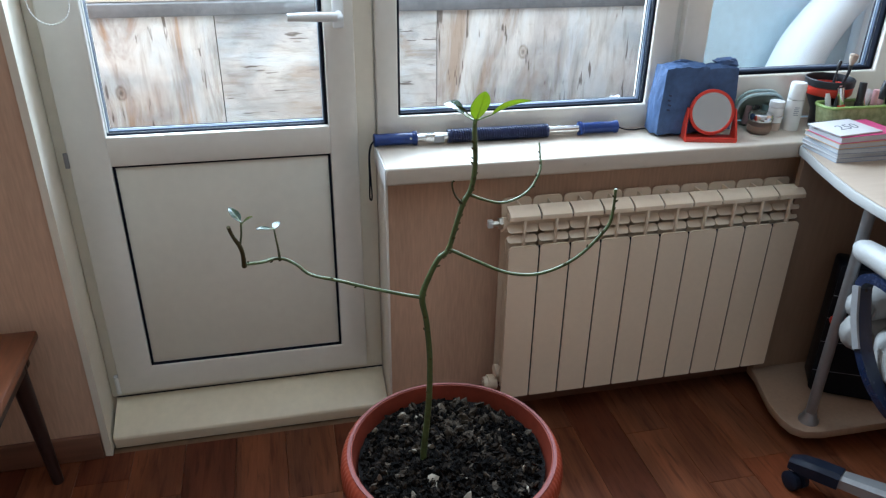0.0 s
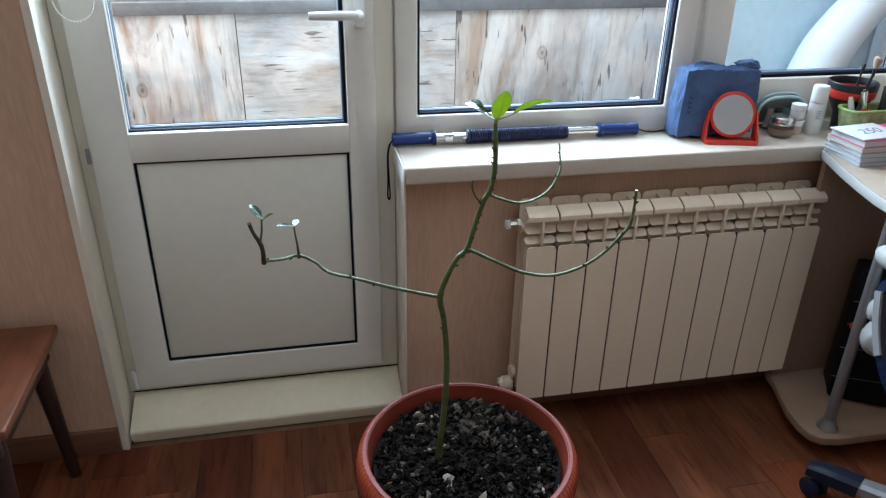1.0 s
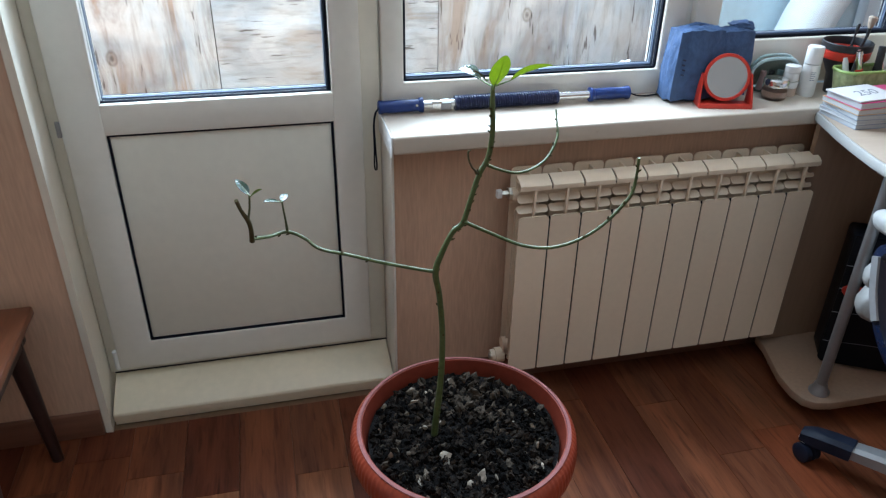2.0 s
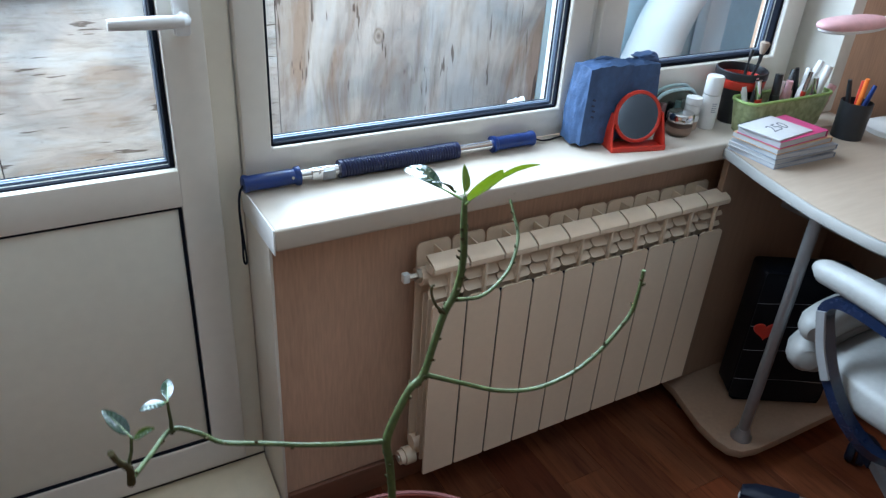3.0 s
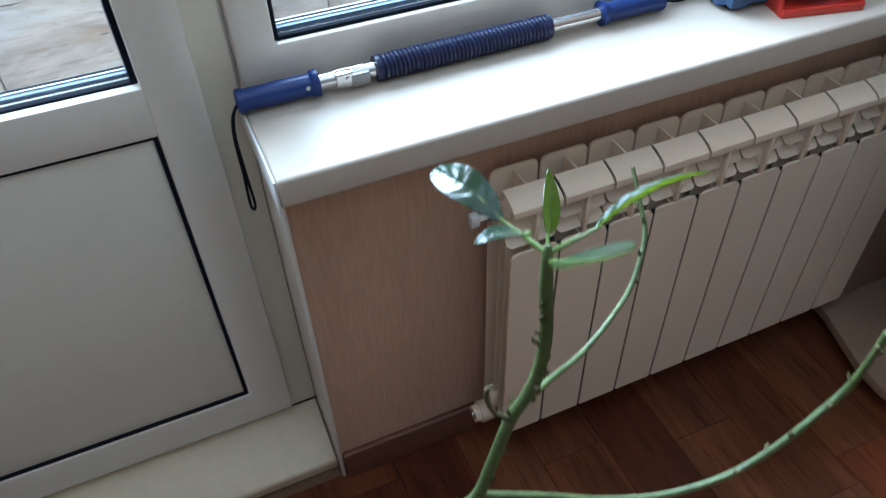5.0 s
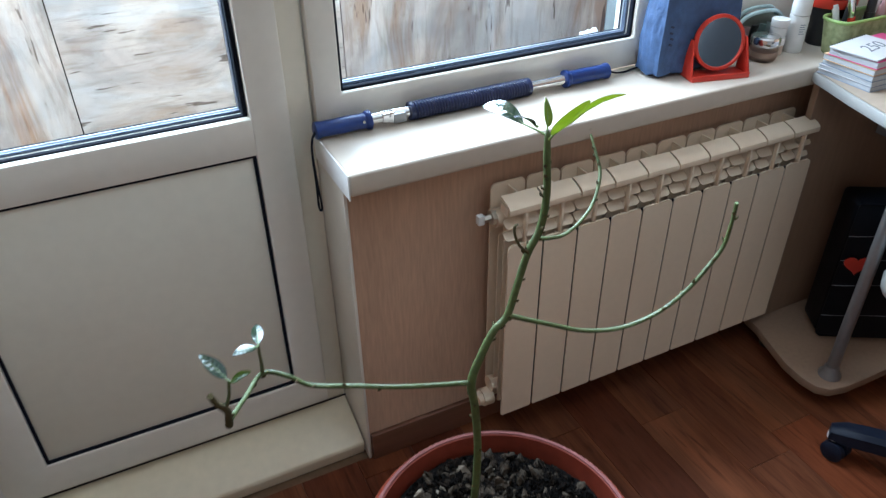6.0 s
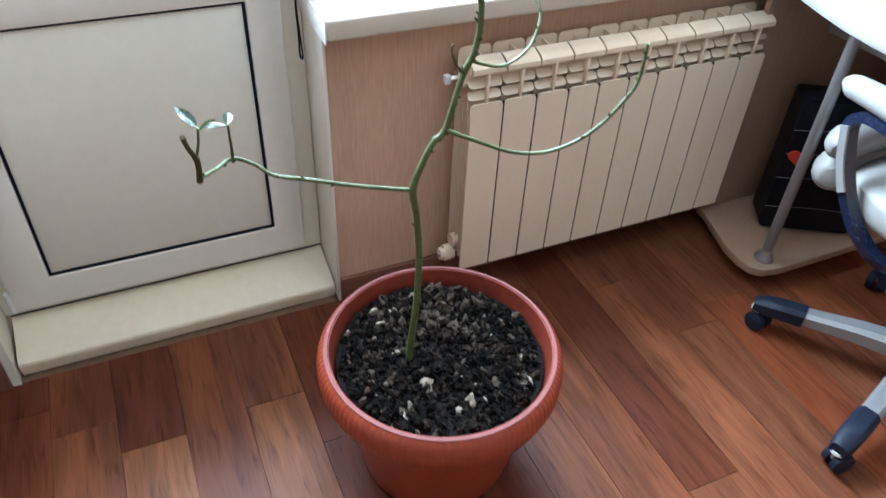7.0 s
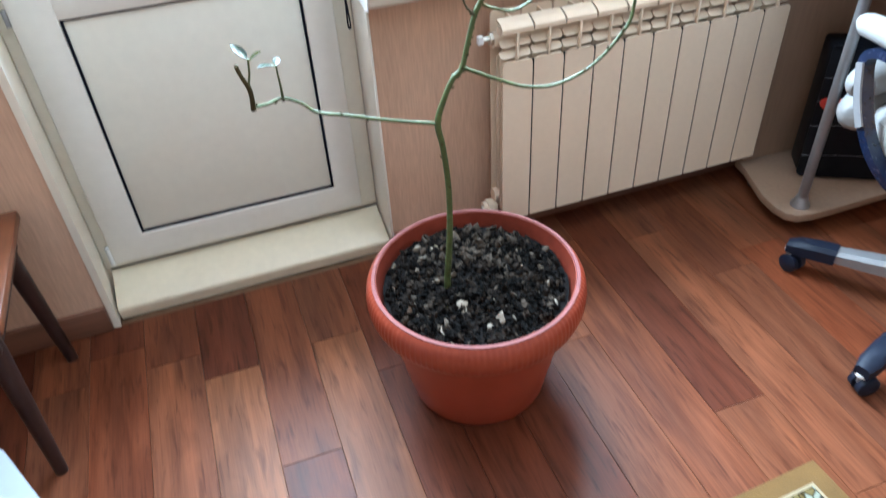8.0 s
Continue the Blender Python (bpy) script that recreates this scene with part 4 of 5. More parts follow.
def leaf_blade(name, base, tip, width, face, material, label, curl=0.15, fold=0.18, stalk=0.25, blunt=0.0, nu=40, nv=11):
    """A leaf from its foot to its tip; face: the way its upper side looks; curl bends it down its length."""
    base, tip, face = Vector(base), Vector(tip), Vector(face).normalized()
    along = tip - base
    ln = along.length
    along.normalize()
    side = along.cross(face).normalized()
    up = side.cross(along).normalized()
    bm = bmesh.new()
    sheets = []
    for layer in (0.00025, -0.00025):
        rows = []
        for i in range(nu + 1):
            u = i / nu
            w = width * 0.5 * (math.sin(math.pi * min(1, u ** (0.85 + 0.45 * blunt))) ** (0.75 - 0.2 * blunt)) * (1 - 0.18 * u * (1 - blunt)) + 0.0004
            row = []
            for j in range(nv):
                v = 2 * j / (nv - 1) - 1
                vein = 0.00045 * math.sin(u * 42 - abs(v) * 5) * (1 - abs(v)) * min(1, abs(v) * 4)
                h = curl * ln * (u - u * u) * 1.6 + fold * abs(v) * w + vein + layer
                row.append(bm.verts.new(base + along * (ln * (stalk + (1 - stalk) * u)) + side * (v * w) + up * h))
            rows.append(row)
        sheets.append(rows)
    for rows in sheets:
        for a, b in zip(rows, rows[1:]):
            for j in range(nv - 1):
                bm.faces.new((a[j], a[j + 1], b[j + 1], b[j]))
    a, b = sheets
    for i in range(nu):
        for j in (0, nv - 1):
            bm.faces.new((a[i][j], a[i + 1][j], b[i + 1][j], b[i][j]))
    ob = part(name, bm, material, plant, label)
    rib = [base] + [base + along * (ln * (stalk + (1 - stalk) * u)) + up * (curl * ln * (u - u * u) * 1.6 + 0.0001) for u in (0, 0.3, 0.6, 0.9)]
    part("midrib", rod(rib, [0.0018 if stalk > 0.11 else 0.0012, 0.0009, 0.0006, 0.0004, 0.0002], 8), PETIOLE, ob)
    return ob


APEX = (1.273, 2.155, 1.041)
leaf_blade("leaf", APEX, (1.242, 2.242, 1.048), 0.0235, (-0.2, -0.12, 1), LEAF_DARK, "glossy dark leaf", 0.20, stalk=0.36, blunt=0.8)
leaf_blade("leaf", (1.268, 2.168, 1.047), (1.225, 2.148, 1.074), 0.0125, (-0.1, -0.05, 1), LEAF_DARK, "small glossy leaf", 0.16, stalk=0.12)
leaf_blade("leaf", APEX, (1.293, 2.193, 1.066), 0.0165, (0.30, -0.85, 0.3), LEAF, "upright young leaf", 0.05, stalk=0.22)
leaf_blade("leaf", APEX, (1.366, 2.147, 1.072), 0.023, (-0.25, 0.70, 0.66), LEAF, "yellow-green leaf held level", 0.12, fold=0.32, stalk=0.30)
leaf_blade("leaf", (1.273, 2.151, 1.038), (1.267, 2.084, 1.108), 0.032, (-0.1, 0.66, 0.74), LEAF, "broad backlit leaf", -0.05, stalk=0.12, blunt=0.5)
leaf_blade("leaf", (0.892, 2.051, 0.938), (0.875, 2.081, 0.951), 0.014, (0.0, -0.1, 1), LEAF_DARK, "small leaf at the twig end", 0.1, stalk=0.1)
leaf_blade("leaf", (0.892, 2.051, 0.936), (0.910, 2.038, 0.952), 0.009, (0, -0.3, 1), LEAF, "small pale leaf", 0.1, stalk=0.1)
leaf_blade("leaf", (0.936, 2.162, 0.872), (0.908, 2.150, 0.880), 0.015, (0.0, 0.0, 1), LEAF_DARK, "small shiny leaf", 0.1, stalk=0.1)
leaf_blade("leaf", (0.936, 2.162, 0.872), (0.944, 2.205, 0.866), 0.013, (0, -0.15, 1), LEAF_DARK, "small shiny leaf", 0.1, stalk=0.1)

# ---- desk and what stands under it ----
desk = thing("computer_desk", (2.5, 2.35, 0), "pale laminate computer desk with a curved end and a tube leg", "desk")
part("desktop", slab([(2.266, 2.598), (2.252, 2.55), (2.226, 2.47), (2.202, 2.38), (2.184, 2.30), (2.176, 2.22), (2.175, 2.15), (2.19, 2.09), (2.23, 2.045), (2.30, 2.02), (3.2, 2.02), (3.2, 2.598)], 0.764, 0.7895, 0.005), DESKEDGE, desk)
part("top_veneer", slab([(2.269, 2.596), (2.255, 2.549), (2.229, 2.469), (2.205, 2.379), (2.187, 2.299), (2.179, 2.22), (2.178, 2.15), (2.193, 2.092), (2.232, 2.048), (2.301, 2.023), (3.198, 2.023), (3.198, 2.596)], 0.7897, 0.792, 0.0008), DESKTOP, desk, "pale beech worktop")
part("back_panel", box(2.276, 3.19, 2.580, 2.597, 0.097, 0.764, 0.002), DESKSIDE, desk, "beech-grain upright panel")
part("side_panel", box(3.17, 3.188, 2.05, 2.579, FL, 0.764, 0.002), DESKSIDE, desk)
part("base_board", slab([(2.268, 2.597), (2.262, 2.55), (2.240, 2.48), (2.222, 2.42), (2.217, 2.36), (2.224, 2.322), (2.246, 2.300), (2.29, 2.290), (2.36, 2.288), (2.80, 2.288), (2.80, 2.597)], 0.072, 0.097, 0.004), DESKSIDE, desk)
part("keyboard_tray", box(2.44, 3.10, 2.08, 2.50, 0.650, 0.668, 0.003), DESKSIDE, desk, "pull-out keyboard tray")
for xt in (2.43, 3.10):
    part("tray_runner", box(xt, xt + 0.01, 2.10, 2.52, 0.640, 0.764, 0.001), GREYMET, desk)
# unseen upright, added to keep light from under the desk
part("shade_upright", box(2.782, 2.800, 2.292, 2.579, 0.0975, 0.7635, 0.002), DESKSIDE, desk)
leg = part("tube_leg", rod([(2.284, 2.338, 0.097), (2.284, 2.338, 0.764)], 0.0135, 20), GREYMET, desk)
part("collar", lathe([(0.026, 0.0), (0.026, 0.006), (0.020, 0.014), (0.017, 0.026), (0.0155, 0.03)], (2.284, 2.338, 0.097), 24), GREYMET, leg)
part("collar", lathe([(0.017, 0.739), (0.026, 0.747), (0.026, 0.764)], (2.284, 2.338, 0), 24), GREYMET, leg)
for x, y in ((2.31, 2.36), (2.31, 2.54), (2.74, 2.36), (2.74, 2.54)):
    part("foot", lathe([(0.022, FL), (0.024, FL + 0.01), (0.02, 0.072)], (x, y, 0), 16), BLACK, desk)

pc = thing("computer_case", (2.42, 2.47, 0.097), "glossy black computer case with red emblem under the desk", "computer")
M = pose(2.500, 2.440, 0.097, 0, 0, -30)


def placed(bm, m=M):
    return turned(bm, m)


part("case", placed(box(-0.125, 0.125, -0.05, 0.045, 0.012, 0.400, 0.012, 3)), PCM, pc)
outl = [(-0.125, -0.05)] + [(0.125 * math.sin(radians(a)) / math.sin(radians(60)), -0.052 - 0.030 * (math.cos(radians(a)) - 0.5)) for a in range(-60, 61, 12)] + [(0.125, -0.05)]
bm = slab(outl, 0.008, 0.405, 0.010)
fr = part("front_cover", placed(bm), PCM, pc)
for z in (0.075, 0.17, 0.245, 0.315):
    pts = [(x, y - 0.0006, z + 0.012 * math.cos(x * 14)) for x, y in outl[1:-1]]
    part("trim_line", placed(rod(pts, 0.0007, 6)), GREYMET, fr)
hs = []
for k in range(24):
    a = 2 * math.pi * k / 24
    hs.append((0.026 * math.sin(a) ** 3, 0.022 * (13 * math.cos(a) - 5 * math.cos(2 * a) - 2 * math.cos(3 * a) - math.cos(4 * a)) / 16))
bm = bmesh.new()
f = bm.faces.new([bm.verts.new((1.25 * x - 0.090, -0.0632, 1.25 * z + 0.240)) for x, z in hs])
up = bmesh.ops.extrude_face_region(bm, geom=[f])
bmesh.ops.translate(bm, verts=[v for v in up["geom"] if isinstance(v, bmesh.types.BMVert)], vec=(0, -0.004, 0))
part("emblem", placed(bm), REDM, fr, "red heart-shaped emblem")
for x in (-0.07, 0.07):
    for y in (-0.03, 0.035):
        part("foot", placed(lathe([(0.012, 0.0), (0.012, 0.012)], (x, y, 0), 12)), BLACK, pc)

# ---- office chair ----
CX, CY = 2.405, 1.95
BX, BYC = 2.350, 1.905   # foot of the column
chair = thing("office_chair", (BX, BYC, FL), "office chair with white cushions, dark arms, silver star base", "chair")
part("hub", lathe([(0.045, 0.075), (0.052, 0.085), (0.052, 0.135), (0.036, 0.15)], (BX, BYC, FL), 24), SILVER, chair)
part("gas_column", lathe([(0.026, 0.15), (0.026, 0.26), (0.017, 0.262), (0.017, 0.361)], (BX, BYC, FL), 20), BLACK, chair)
for k in range(5):
    a = radians(124.4 + 72 * k)
    c, s = math.cos(a), math.sin(a)

    def at(r, z, w=0.0):
        return (BX + c * r - s * w, BYC + s * r + c * w, z + FL)

    def arm_bar(stations):
        bm = bmesh.new()
        rings = []
        for r, z0, z1, w in stations:
            e = (z1 - z0) * 0.25
            rings.append([bm.verts.new(at(r, z, ww)) for z, ww in ((z0, -w), (z0, w), (z1 - e, w), (z1, w * 0.6), (z1, -w * 0.6), (z1 - e, -w))])
        for p, q in zip(rings, rings[1:]):
            for i in range(6):
                bm.faces.new((p[i], p[(i + 1) % 6], q[(i + 1) % 6], q[i]))
        bm.faces.new(rings[0][::-1])
        bm.faces.new(rings[-1])
        return bm

    spoke = part("spoke", arm_bar([(0.035, 0.085, 0.132, 0.030), (0.14, 0.082, 0.122, 0.025), (0.262, 0.070, 0.101, 0.021)]), SILVER, chair)
    part("end_cap", arm_bar([(0.255, 0.066, 0.106, 0.0245), (0.30, 0.062, 0.102, 0.025), (0.345, 0.058, 0.094, 0.024), (0.372, 0.056, 0.082, 0.017)]), CAPM, spoke)
    px, py, _ = at(0.359, 0)
    stem = part("caster", rod([(px, py, FL + 0.03), (px, py, FL + 0.066)], 0.008, 10), GREYMET, chair)
    part("collar", lathe([(0.016, 0.052), (0.016, 0.06)], (px, py, FL), 16), WHITEP, stem)
    ta = a + 1.1
    for sgn in (-1, 1):
        ax = Vector((math.cos(ta), math.sin(ta), 0))
        ctr = Vector((px, py, FL + 0.0255)) + Vector((-math.sin(ta), math.cos(ta), 0)) * 0.012
        part("wheel", rod([ctr + ax * sgn * 0.004, ctr + ax * sgn * 0.006, ctr + ax * sgn * 0.020, ctr + ax * sgn * 0.024], [0.021, 0.0255, 0.0255, 0.019], 20), CAPM, stem)
part("seat_plate", box(CX - 0.13, CX + 0.13, CY - 0.12, CY + 0.14, 0.385, 0.41, 0.006), BLACK, chair)
seat = part("seat", blob((CX + 0.01, CY + 0.02, 0.455), (0.225, 0.24, 0.055), 0.03, 6, 4, 0.55), LEATHER, chair)
part("front_roll", rod([(2.212, 2.213, 0.525), (2.245, 2.235, 0.528), (2.40, 2.243, 0.528), (2.56, 2.235, 0.528), (2.59, 2.213, 0.525)], [0.020, 0.040, 0.044, 0.040, 0.020], 14, smooth_steps=4), LEATHER, seat)
part("front_roll", rod([(2.236, 2.222, 0.442), (2.270, 2.246, 0.440), (2.40, 2.256, 0.442), (2.56, 2.248, 0.442), (2.592, 2.225, 0.444)], [0.024, 0.050, 0.054, 0.050, 0.024], 14, smooth_steps=4), LEATHER, seat)
back = part("backrest", blob((CX, CY - 0.27, 0.76), (0.22, 0.05, 0.26), 0.03, 6, 4, 0.6), BLACK, chair)
part("back_bar", rod([(CX, CY - 0.1, 0.395), (CX, CY - 0.30, 0.42), (CX, CY - 0.335, 0.60), (CX, CY - 0.32, 0.75)], 0.018, 10, smooth_steps=4), BLACK, chair)


def flat_bar(points, w, t, mat, name, parent, label=""):
    """A flat bent bar in a plane of constant x: w across x, t in the plane."""
    bm = bmesh.new()
    pts = [Vector(p) for p in points]
    fine = []
    for i in range(len(pts) - 1):
        p0, p1, q1, q2 = pts[max(0, i - 1)], pts[i], pts[i + 1], pts[min(len(pts) - 1, i + 2)]
        for k in range(5):
            u = k / 5
            fine.append(0.5 * ((2 * p1) + (q1 - p0) * u + (2 * p0 - 5 * p1 + 4 * q1 - q2) * u * u + (3 * p1 - p0 - 3 * q1 + q2) * u ** 3))
    fine.append(pts[-1])
    rings = []
    for i, p in enumerate(fine):
        d = (fine[min(i + 1, len(fine) - 1)] - fine[max(0, i - 1)])
        nrm = Vector((0, -d.z, d.y)).normalized()
        rings.append([bm.verts.new(p + Vector((sx * w / 2, 0, 0)) + nrm * (st * t / 2)) for sx, st in ((-1, -1), (1, -1), (1, 1), (-1, 1))])
    for a2, b2 in zip(rings, rings[1:]):
        for i in range(4):
            bm.faces.new((a2[i], a2[(i + 1) % 4], b2[(i + 1) % 4], b2[i]))
    bm.faces.new(rings[0][::-1])
    bm.faces.new(rings[-1])
    bmesh.ops.bevel(bm, geom=[e for e in bm.edges if e.calc_face_angle(0) > 0.9], offset=0.003, segments=2, affect="EDGES")
    return part(name, bm, mat, parent, label)


for x, s in ((2.184, 1), (2.645, -1)):
    arm = flat_bar([(x + 0.16 * s, 1.95, 0.372), (x + 0.08 * s, 1.97, 0.352), (x + 0.02 * s, 2.02, 0.365), (x - 0.008 * s, 2.08, 0.415), (x - 0.016 * s, 2.130, 0.478), (x - 0.006 * s, 2.172, 0.54), (x + 0.002 * s, 2.200, 0.608), (x + 0.004 * s, 2.165, 0.637), (x, 2.05, 0.634), (x, 1.92, 0.62), (x + 0.01 * s, 1.86, 0.55), (x + 0.06 * s, 1.86, 0.43), (x + 0.14 * s, 1.90, 0.39)], 0.032, 0.020, NAVY, "armrest", chair, "dark glossy curved arm")
    part("arm_pad", rod([(x + 0.012 * s, 2.252, 0.664), (x + 0.012 * s, 2.232, 0.672), (x + 0.006 * s, 2.12, 0.676), (x, 2.0, 0.668), (x, 1.90, 0.656), (x, 1.87, 0.648)], [0.012, 0.026, 0.030, 0.032, 0.030, 0.014], 14, smooth_steps=4), LEATHER, arm)
    flat_bar([(x - 0.0345 * s, 2.134, 0.485), (x - 0.0250 * s, 2.172, 0.54), (x - 0.0175 * s, 2.199, 0.606)], 0.006, 0.018, SILVER, "grey_insert", arm)
    part("bracket", box(min(x + s * 0.10, x + s * 0.20), max(x + s * 0.10, x + s * 0.20), 1.90, 1.96, 0.372, 0.386, 0.003), BLACK, arm)

# ---- things on the window sill ----
SZ = 0.798
BY = 2.755
bar = thing("twister_bar", (1.5, BY, SZ), "spring exercise bar with blue grips and chrome tubes on the sill", "exercise bar")
BZ = SZ + 0.0185


def along_x(pairs, segs=20):
    return rod([(x, BY, BZ) for x, _ in pairs], [r for _, r in pairs], segs)


g = part("grip", along_x([(1.181, 0.013), (1.183, 0.0165), (1.189, 0.0165), (1.194, 0.0145), (1.235, 0.0150), (1.278, 0.0145), (1.281, 0.0175), (1.289, 0.0182), (1.290, 0.013)]), BLUEGRIP, bar, "ribbed blue plastic grip")
part("rivet", rod([(1.272, BY - 0.0142, BZ + 0.004), (1.272, BY - 0.0165, BZ + 0.0045)], 0.003, 10), CHROME, g)
g2 = part("grip", along_x([(1.717, 0.013), (1.718, 0.0182), (1.726, 0.0175), (1.729, 0.0145), (1.77, 0.0150), (1.812, 0.0145), (1.817, 0.0165), (1.824, 0.0165), (1.826, 0.013)]), BLUEGRIP, bar, "ribbed blue plastic grip")
part("tube", along_x([(1.288, 0.0105), (1.310, 0.0105), (1.3105, 0.0118), (1.352, 0.0118), (1.3525, 0.0105), (1.375, 0.0105)]), CHROME, bar)
part("tube", along_x([(1.625, 0.0105), (1.72, 0.0105)]), CHROME, bar)
c = part("clamp", box(1.311, 1.334, BY - 0.0140, BY + 0.006, BZ - 0.009, BZ + 0.0115, 0.002), CHROME, bar, "stamped metal clamp")
part("jaw", box(1.331, 1.357, BY - 0.0150, BY + 0.002, BZ - 0.012, BZ + 0.0065, 0.002), GREYMET, c)
part("bolt", rod([(1.326, BY - 0.0138, BZ + 0.003), (1.326, BY - 0.0165, BZ + 0.003)], 0.003, 6), CHROME, c)
part("core", along_x([(1.37, 0.0125), (1.63, 0.0125)]), SPRING, bar)
bm = bmesh.new()
helix = []
turns = 42
for i in range(turns * 10 + 1):
    a = 2 * math.pi * i / 10
    helix.append((1.372 + 0.256 * i / (turns * 10), BY + 0.0155 * math.cos(a), BZ + 0.0155 * math.sin(a)))
part("spring", rod(helix, 0.0028, 6, bm), SPRING, bar, "dark navy coiled spring")
part("collar", along_x([(1.368, 0.0175), (1.374, 0.0175)]), SPRING, bar)
part("collar", along_x([(1.626, 0.0175), (1.632, 0.0175)]), SPRING, bar)
part("strap", rod([(1.183, 2.750, BZ), (1.172, 2.742, 0.806), (1.166, 2.730, 0.780), (1.165, 2.722, 0.73), (1.163, 2.716, 0.685), (1.166, 2.713, 0.676), (1.169, 2.718, 0.684), (1.168, 2.726, 0.73), (1.168, 2.736, 0.78), (1.174, 2.746, 0.806), (1.183, 2.752, BZ)], 0.0020, 6, smooth_steps=4), GASKET, bar, "black wrist strap hanging over the sill's end")
part("strap", rod([(1.825, 2.757, BZ), (1.85, 2.758, 0.806), (1.88, 2.764, 0.801), (1.905, 2.770, 0.801), (1.93, 2.772, 0.801)], 0.0020, 6, smooth_steps=4), GASKET, bar, "black wrist strap")

bag = thing("drawstring_bag", (2.01, 2.735, SZ), "blue cloth bag, puffed into two lobes, on the sill", "bag")


def bag_lobe(x0, x1, y0, y1, top, seed):
    bm = bmesh.new()
    bmesh.ops.create_cube(bm, size=2)
    bmesh.ops.subdivide_edges(bm, edges=bm.edges[:], cuts=19, use_grid_fill=True)
    for v in bm.verts:
        p = v.co.copy()
        q = p.normalized() * max(abs(p.x), abs(p.y), abs(p.z))
        p = p.lerp(q, 0.27)
        k = 0.5 + 0.5 * p.z
        p.x = p.x * (1.0 - 0.10 * k) + 0.08 * k
        p.y *= 1.0 - 0.25 * k
        w = 0.045 * noise.noise(p * 2.2 + Vector((seed, 0, 0))) + 0.034 * noise.noise(Vector((p.x * 6, p.y * 6, p.z * 2.0 + seed))) + 0.022 * noise.noise(Vector((p.x * 9 + 3, p.y * 9, p.z * 8 + seed)))
        crease = abs(noise.noise(Vector((p.x * 1.7 + seed, p.y * 1.7, p.z * 1.3)))) + 0.5 * abs(noise.noise(Vector((p.x * 4.1, p.y * 4.1 + seed, p.z * 3.2))))
        p *= 1 + 0.7 * w + 0.07 * (0.35 - crease)
        z = SZ + (top - SZ) * (0.5 + 0.5 * p.z)
        v.co = Vector(((x0 + x1) / 2 + p.x * (x1 - x0) / 2, (y0 + y1) / 2 + p.y * (y1 - y0) / 2, max(SZ + 0.0005, z)))
    return bm


lobe = part("body", bag_lobe(1.900, 2.045, 2.690, 2.772, 0.984, 2.0), BAGM, bag)
part("body", bag_lobe(2.022, 2.132, 2.700, 2.772, 0.976, 9.0), BAGM, bag)
part("tied_top", blob((2.10, 2.738, 0.976), (0.030, 0.020, 0.013), 0.4, 9, 3, 0.8, 4), BAGM, bag, "gathered cloth at the top")
part("fold", rod([(1.94, 2.74, 0.976), (1.97, 2.738, 0.984), (2.01, 2.738, 0.978), (2.035, 2.735, 0.965)], [0.003, 0.006, 0.005, 0.002], 8, smooth_steps=3), BAGM, bag)
for k in range(4):
    part("ink_mark", turned(box(-0.004, 0.004, -0.0008, 0.0008, -0.002, 0.002), pose(1.931 + 0.002 * (k % 2), 2.6925 + 0.0012 * k, 0.872 + k * 0.012, 5, 20, 0)), INK, lobe)

mir = thing("table_mirror", (2.045, 2.675, SZ), "round make-up mirror in a red plastic stand", "mirror")
MM = pose(2.040, 2.668, SZ, 0, 0, -14)
ring = lathe([(0.0495, -0.004), (0.0570, -0.004), (0.0580, 0.0), (0.0570, 0.005), (0.051, 0.006), (0.0495, 0.003)], (0, 0, 0), 64, close=True)
TILT_M = MM @ pose(0, 0.0, 0.0705, 90 - 11, 0, 0)
rim = part("rim", turned(ring, TILT_M), REDM, mir)
part("mirror_glass", turned(lathe([(0.0, 0.0), (0.0505, 0.0), (0.0505, 0.002), (0.0, 0.002)], (0, 0, 0.001), 64), TILT_M), MIRROR, rim)
part("backing", turned(lathe([(0.0, -0.004), (0.046, -0.004), (0.046, -0.0005), (0.0, -0.0005)], (0, 0, 0), 48), TILT_M), REDM, rim)
bm = bmesh.new()
for sx in (-1, 1):
    cheek = bmesh.new()
    rows = []
    for z, x, d0, d1 in ((0.0, 0.066, -0.030, 0.020), (0.006, 0.067, -0.030, 0.020), (0.035, 0.0655, -0.019, 0.013), (0.066, 0.0625, -0.010, 0.009), (0.080, 0.0615, -0.005, 0.006)):
        rows.append([cheek.verts.new((sx * xx, y, z)) for xx, y in ((x, d0), (x, d1), (x - 0.0035, d1), (x - 0.0035, d0))])
    for r0, r1 in zip(rows, rows[1:]):
        for k in range(4):
            cheek.faces.new((r0[k], r0[(k + 1) % 4], r1[(k + 1) % 4], r1[k]))
    cheek.faces.new(rows[0])
    cheek.faces.new(rows[-1])
    merge(bm, cheek)
box(-0.0655, 0.0655, -0.031, 0.020, 0.0, 0.0065, 0.003, bm=bm)
box(-0.0655, 0.0655, -0.033, -0.029, 0.0, 0.0125, 0.0015, bm=bm)
part("stand", turned(bm, MM), REDM, mir)

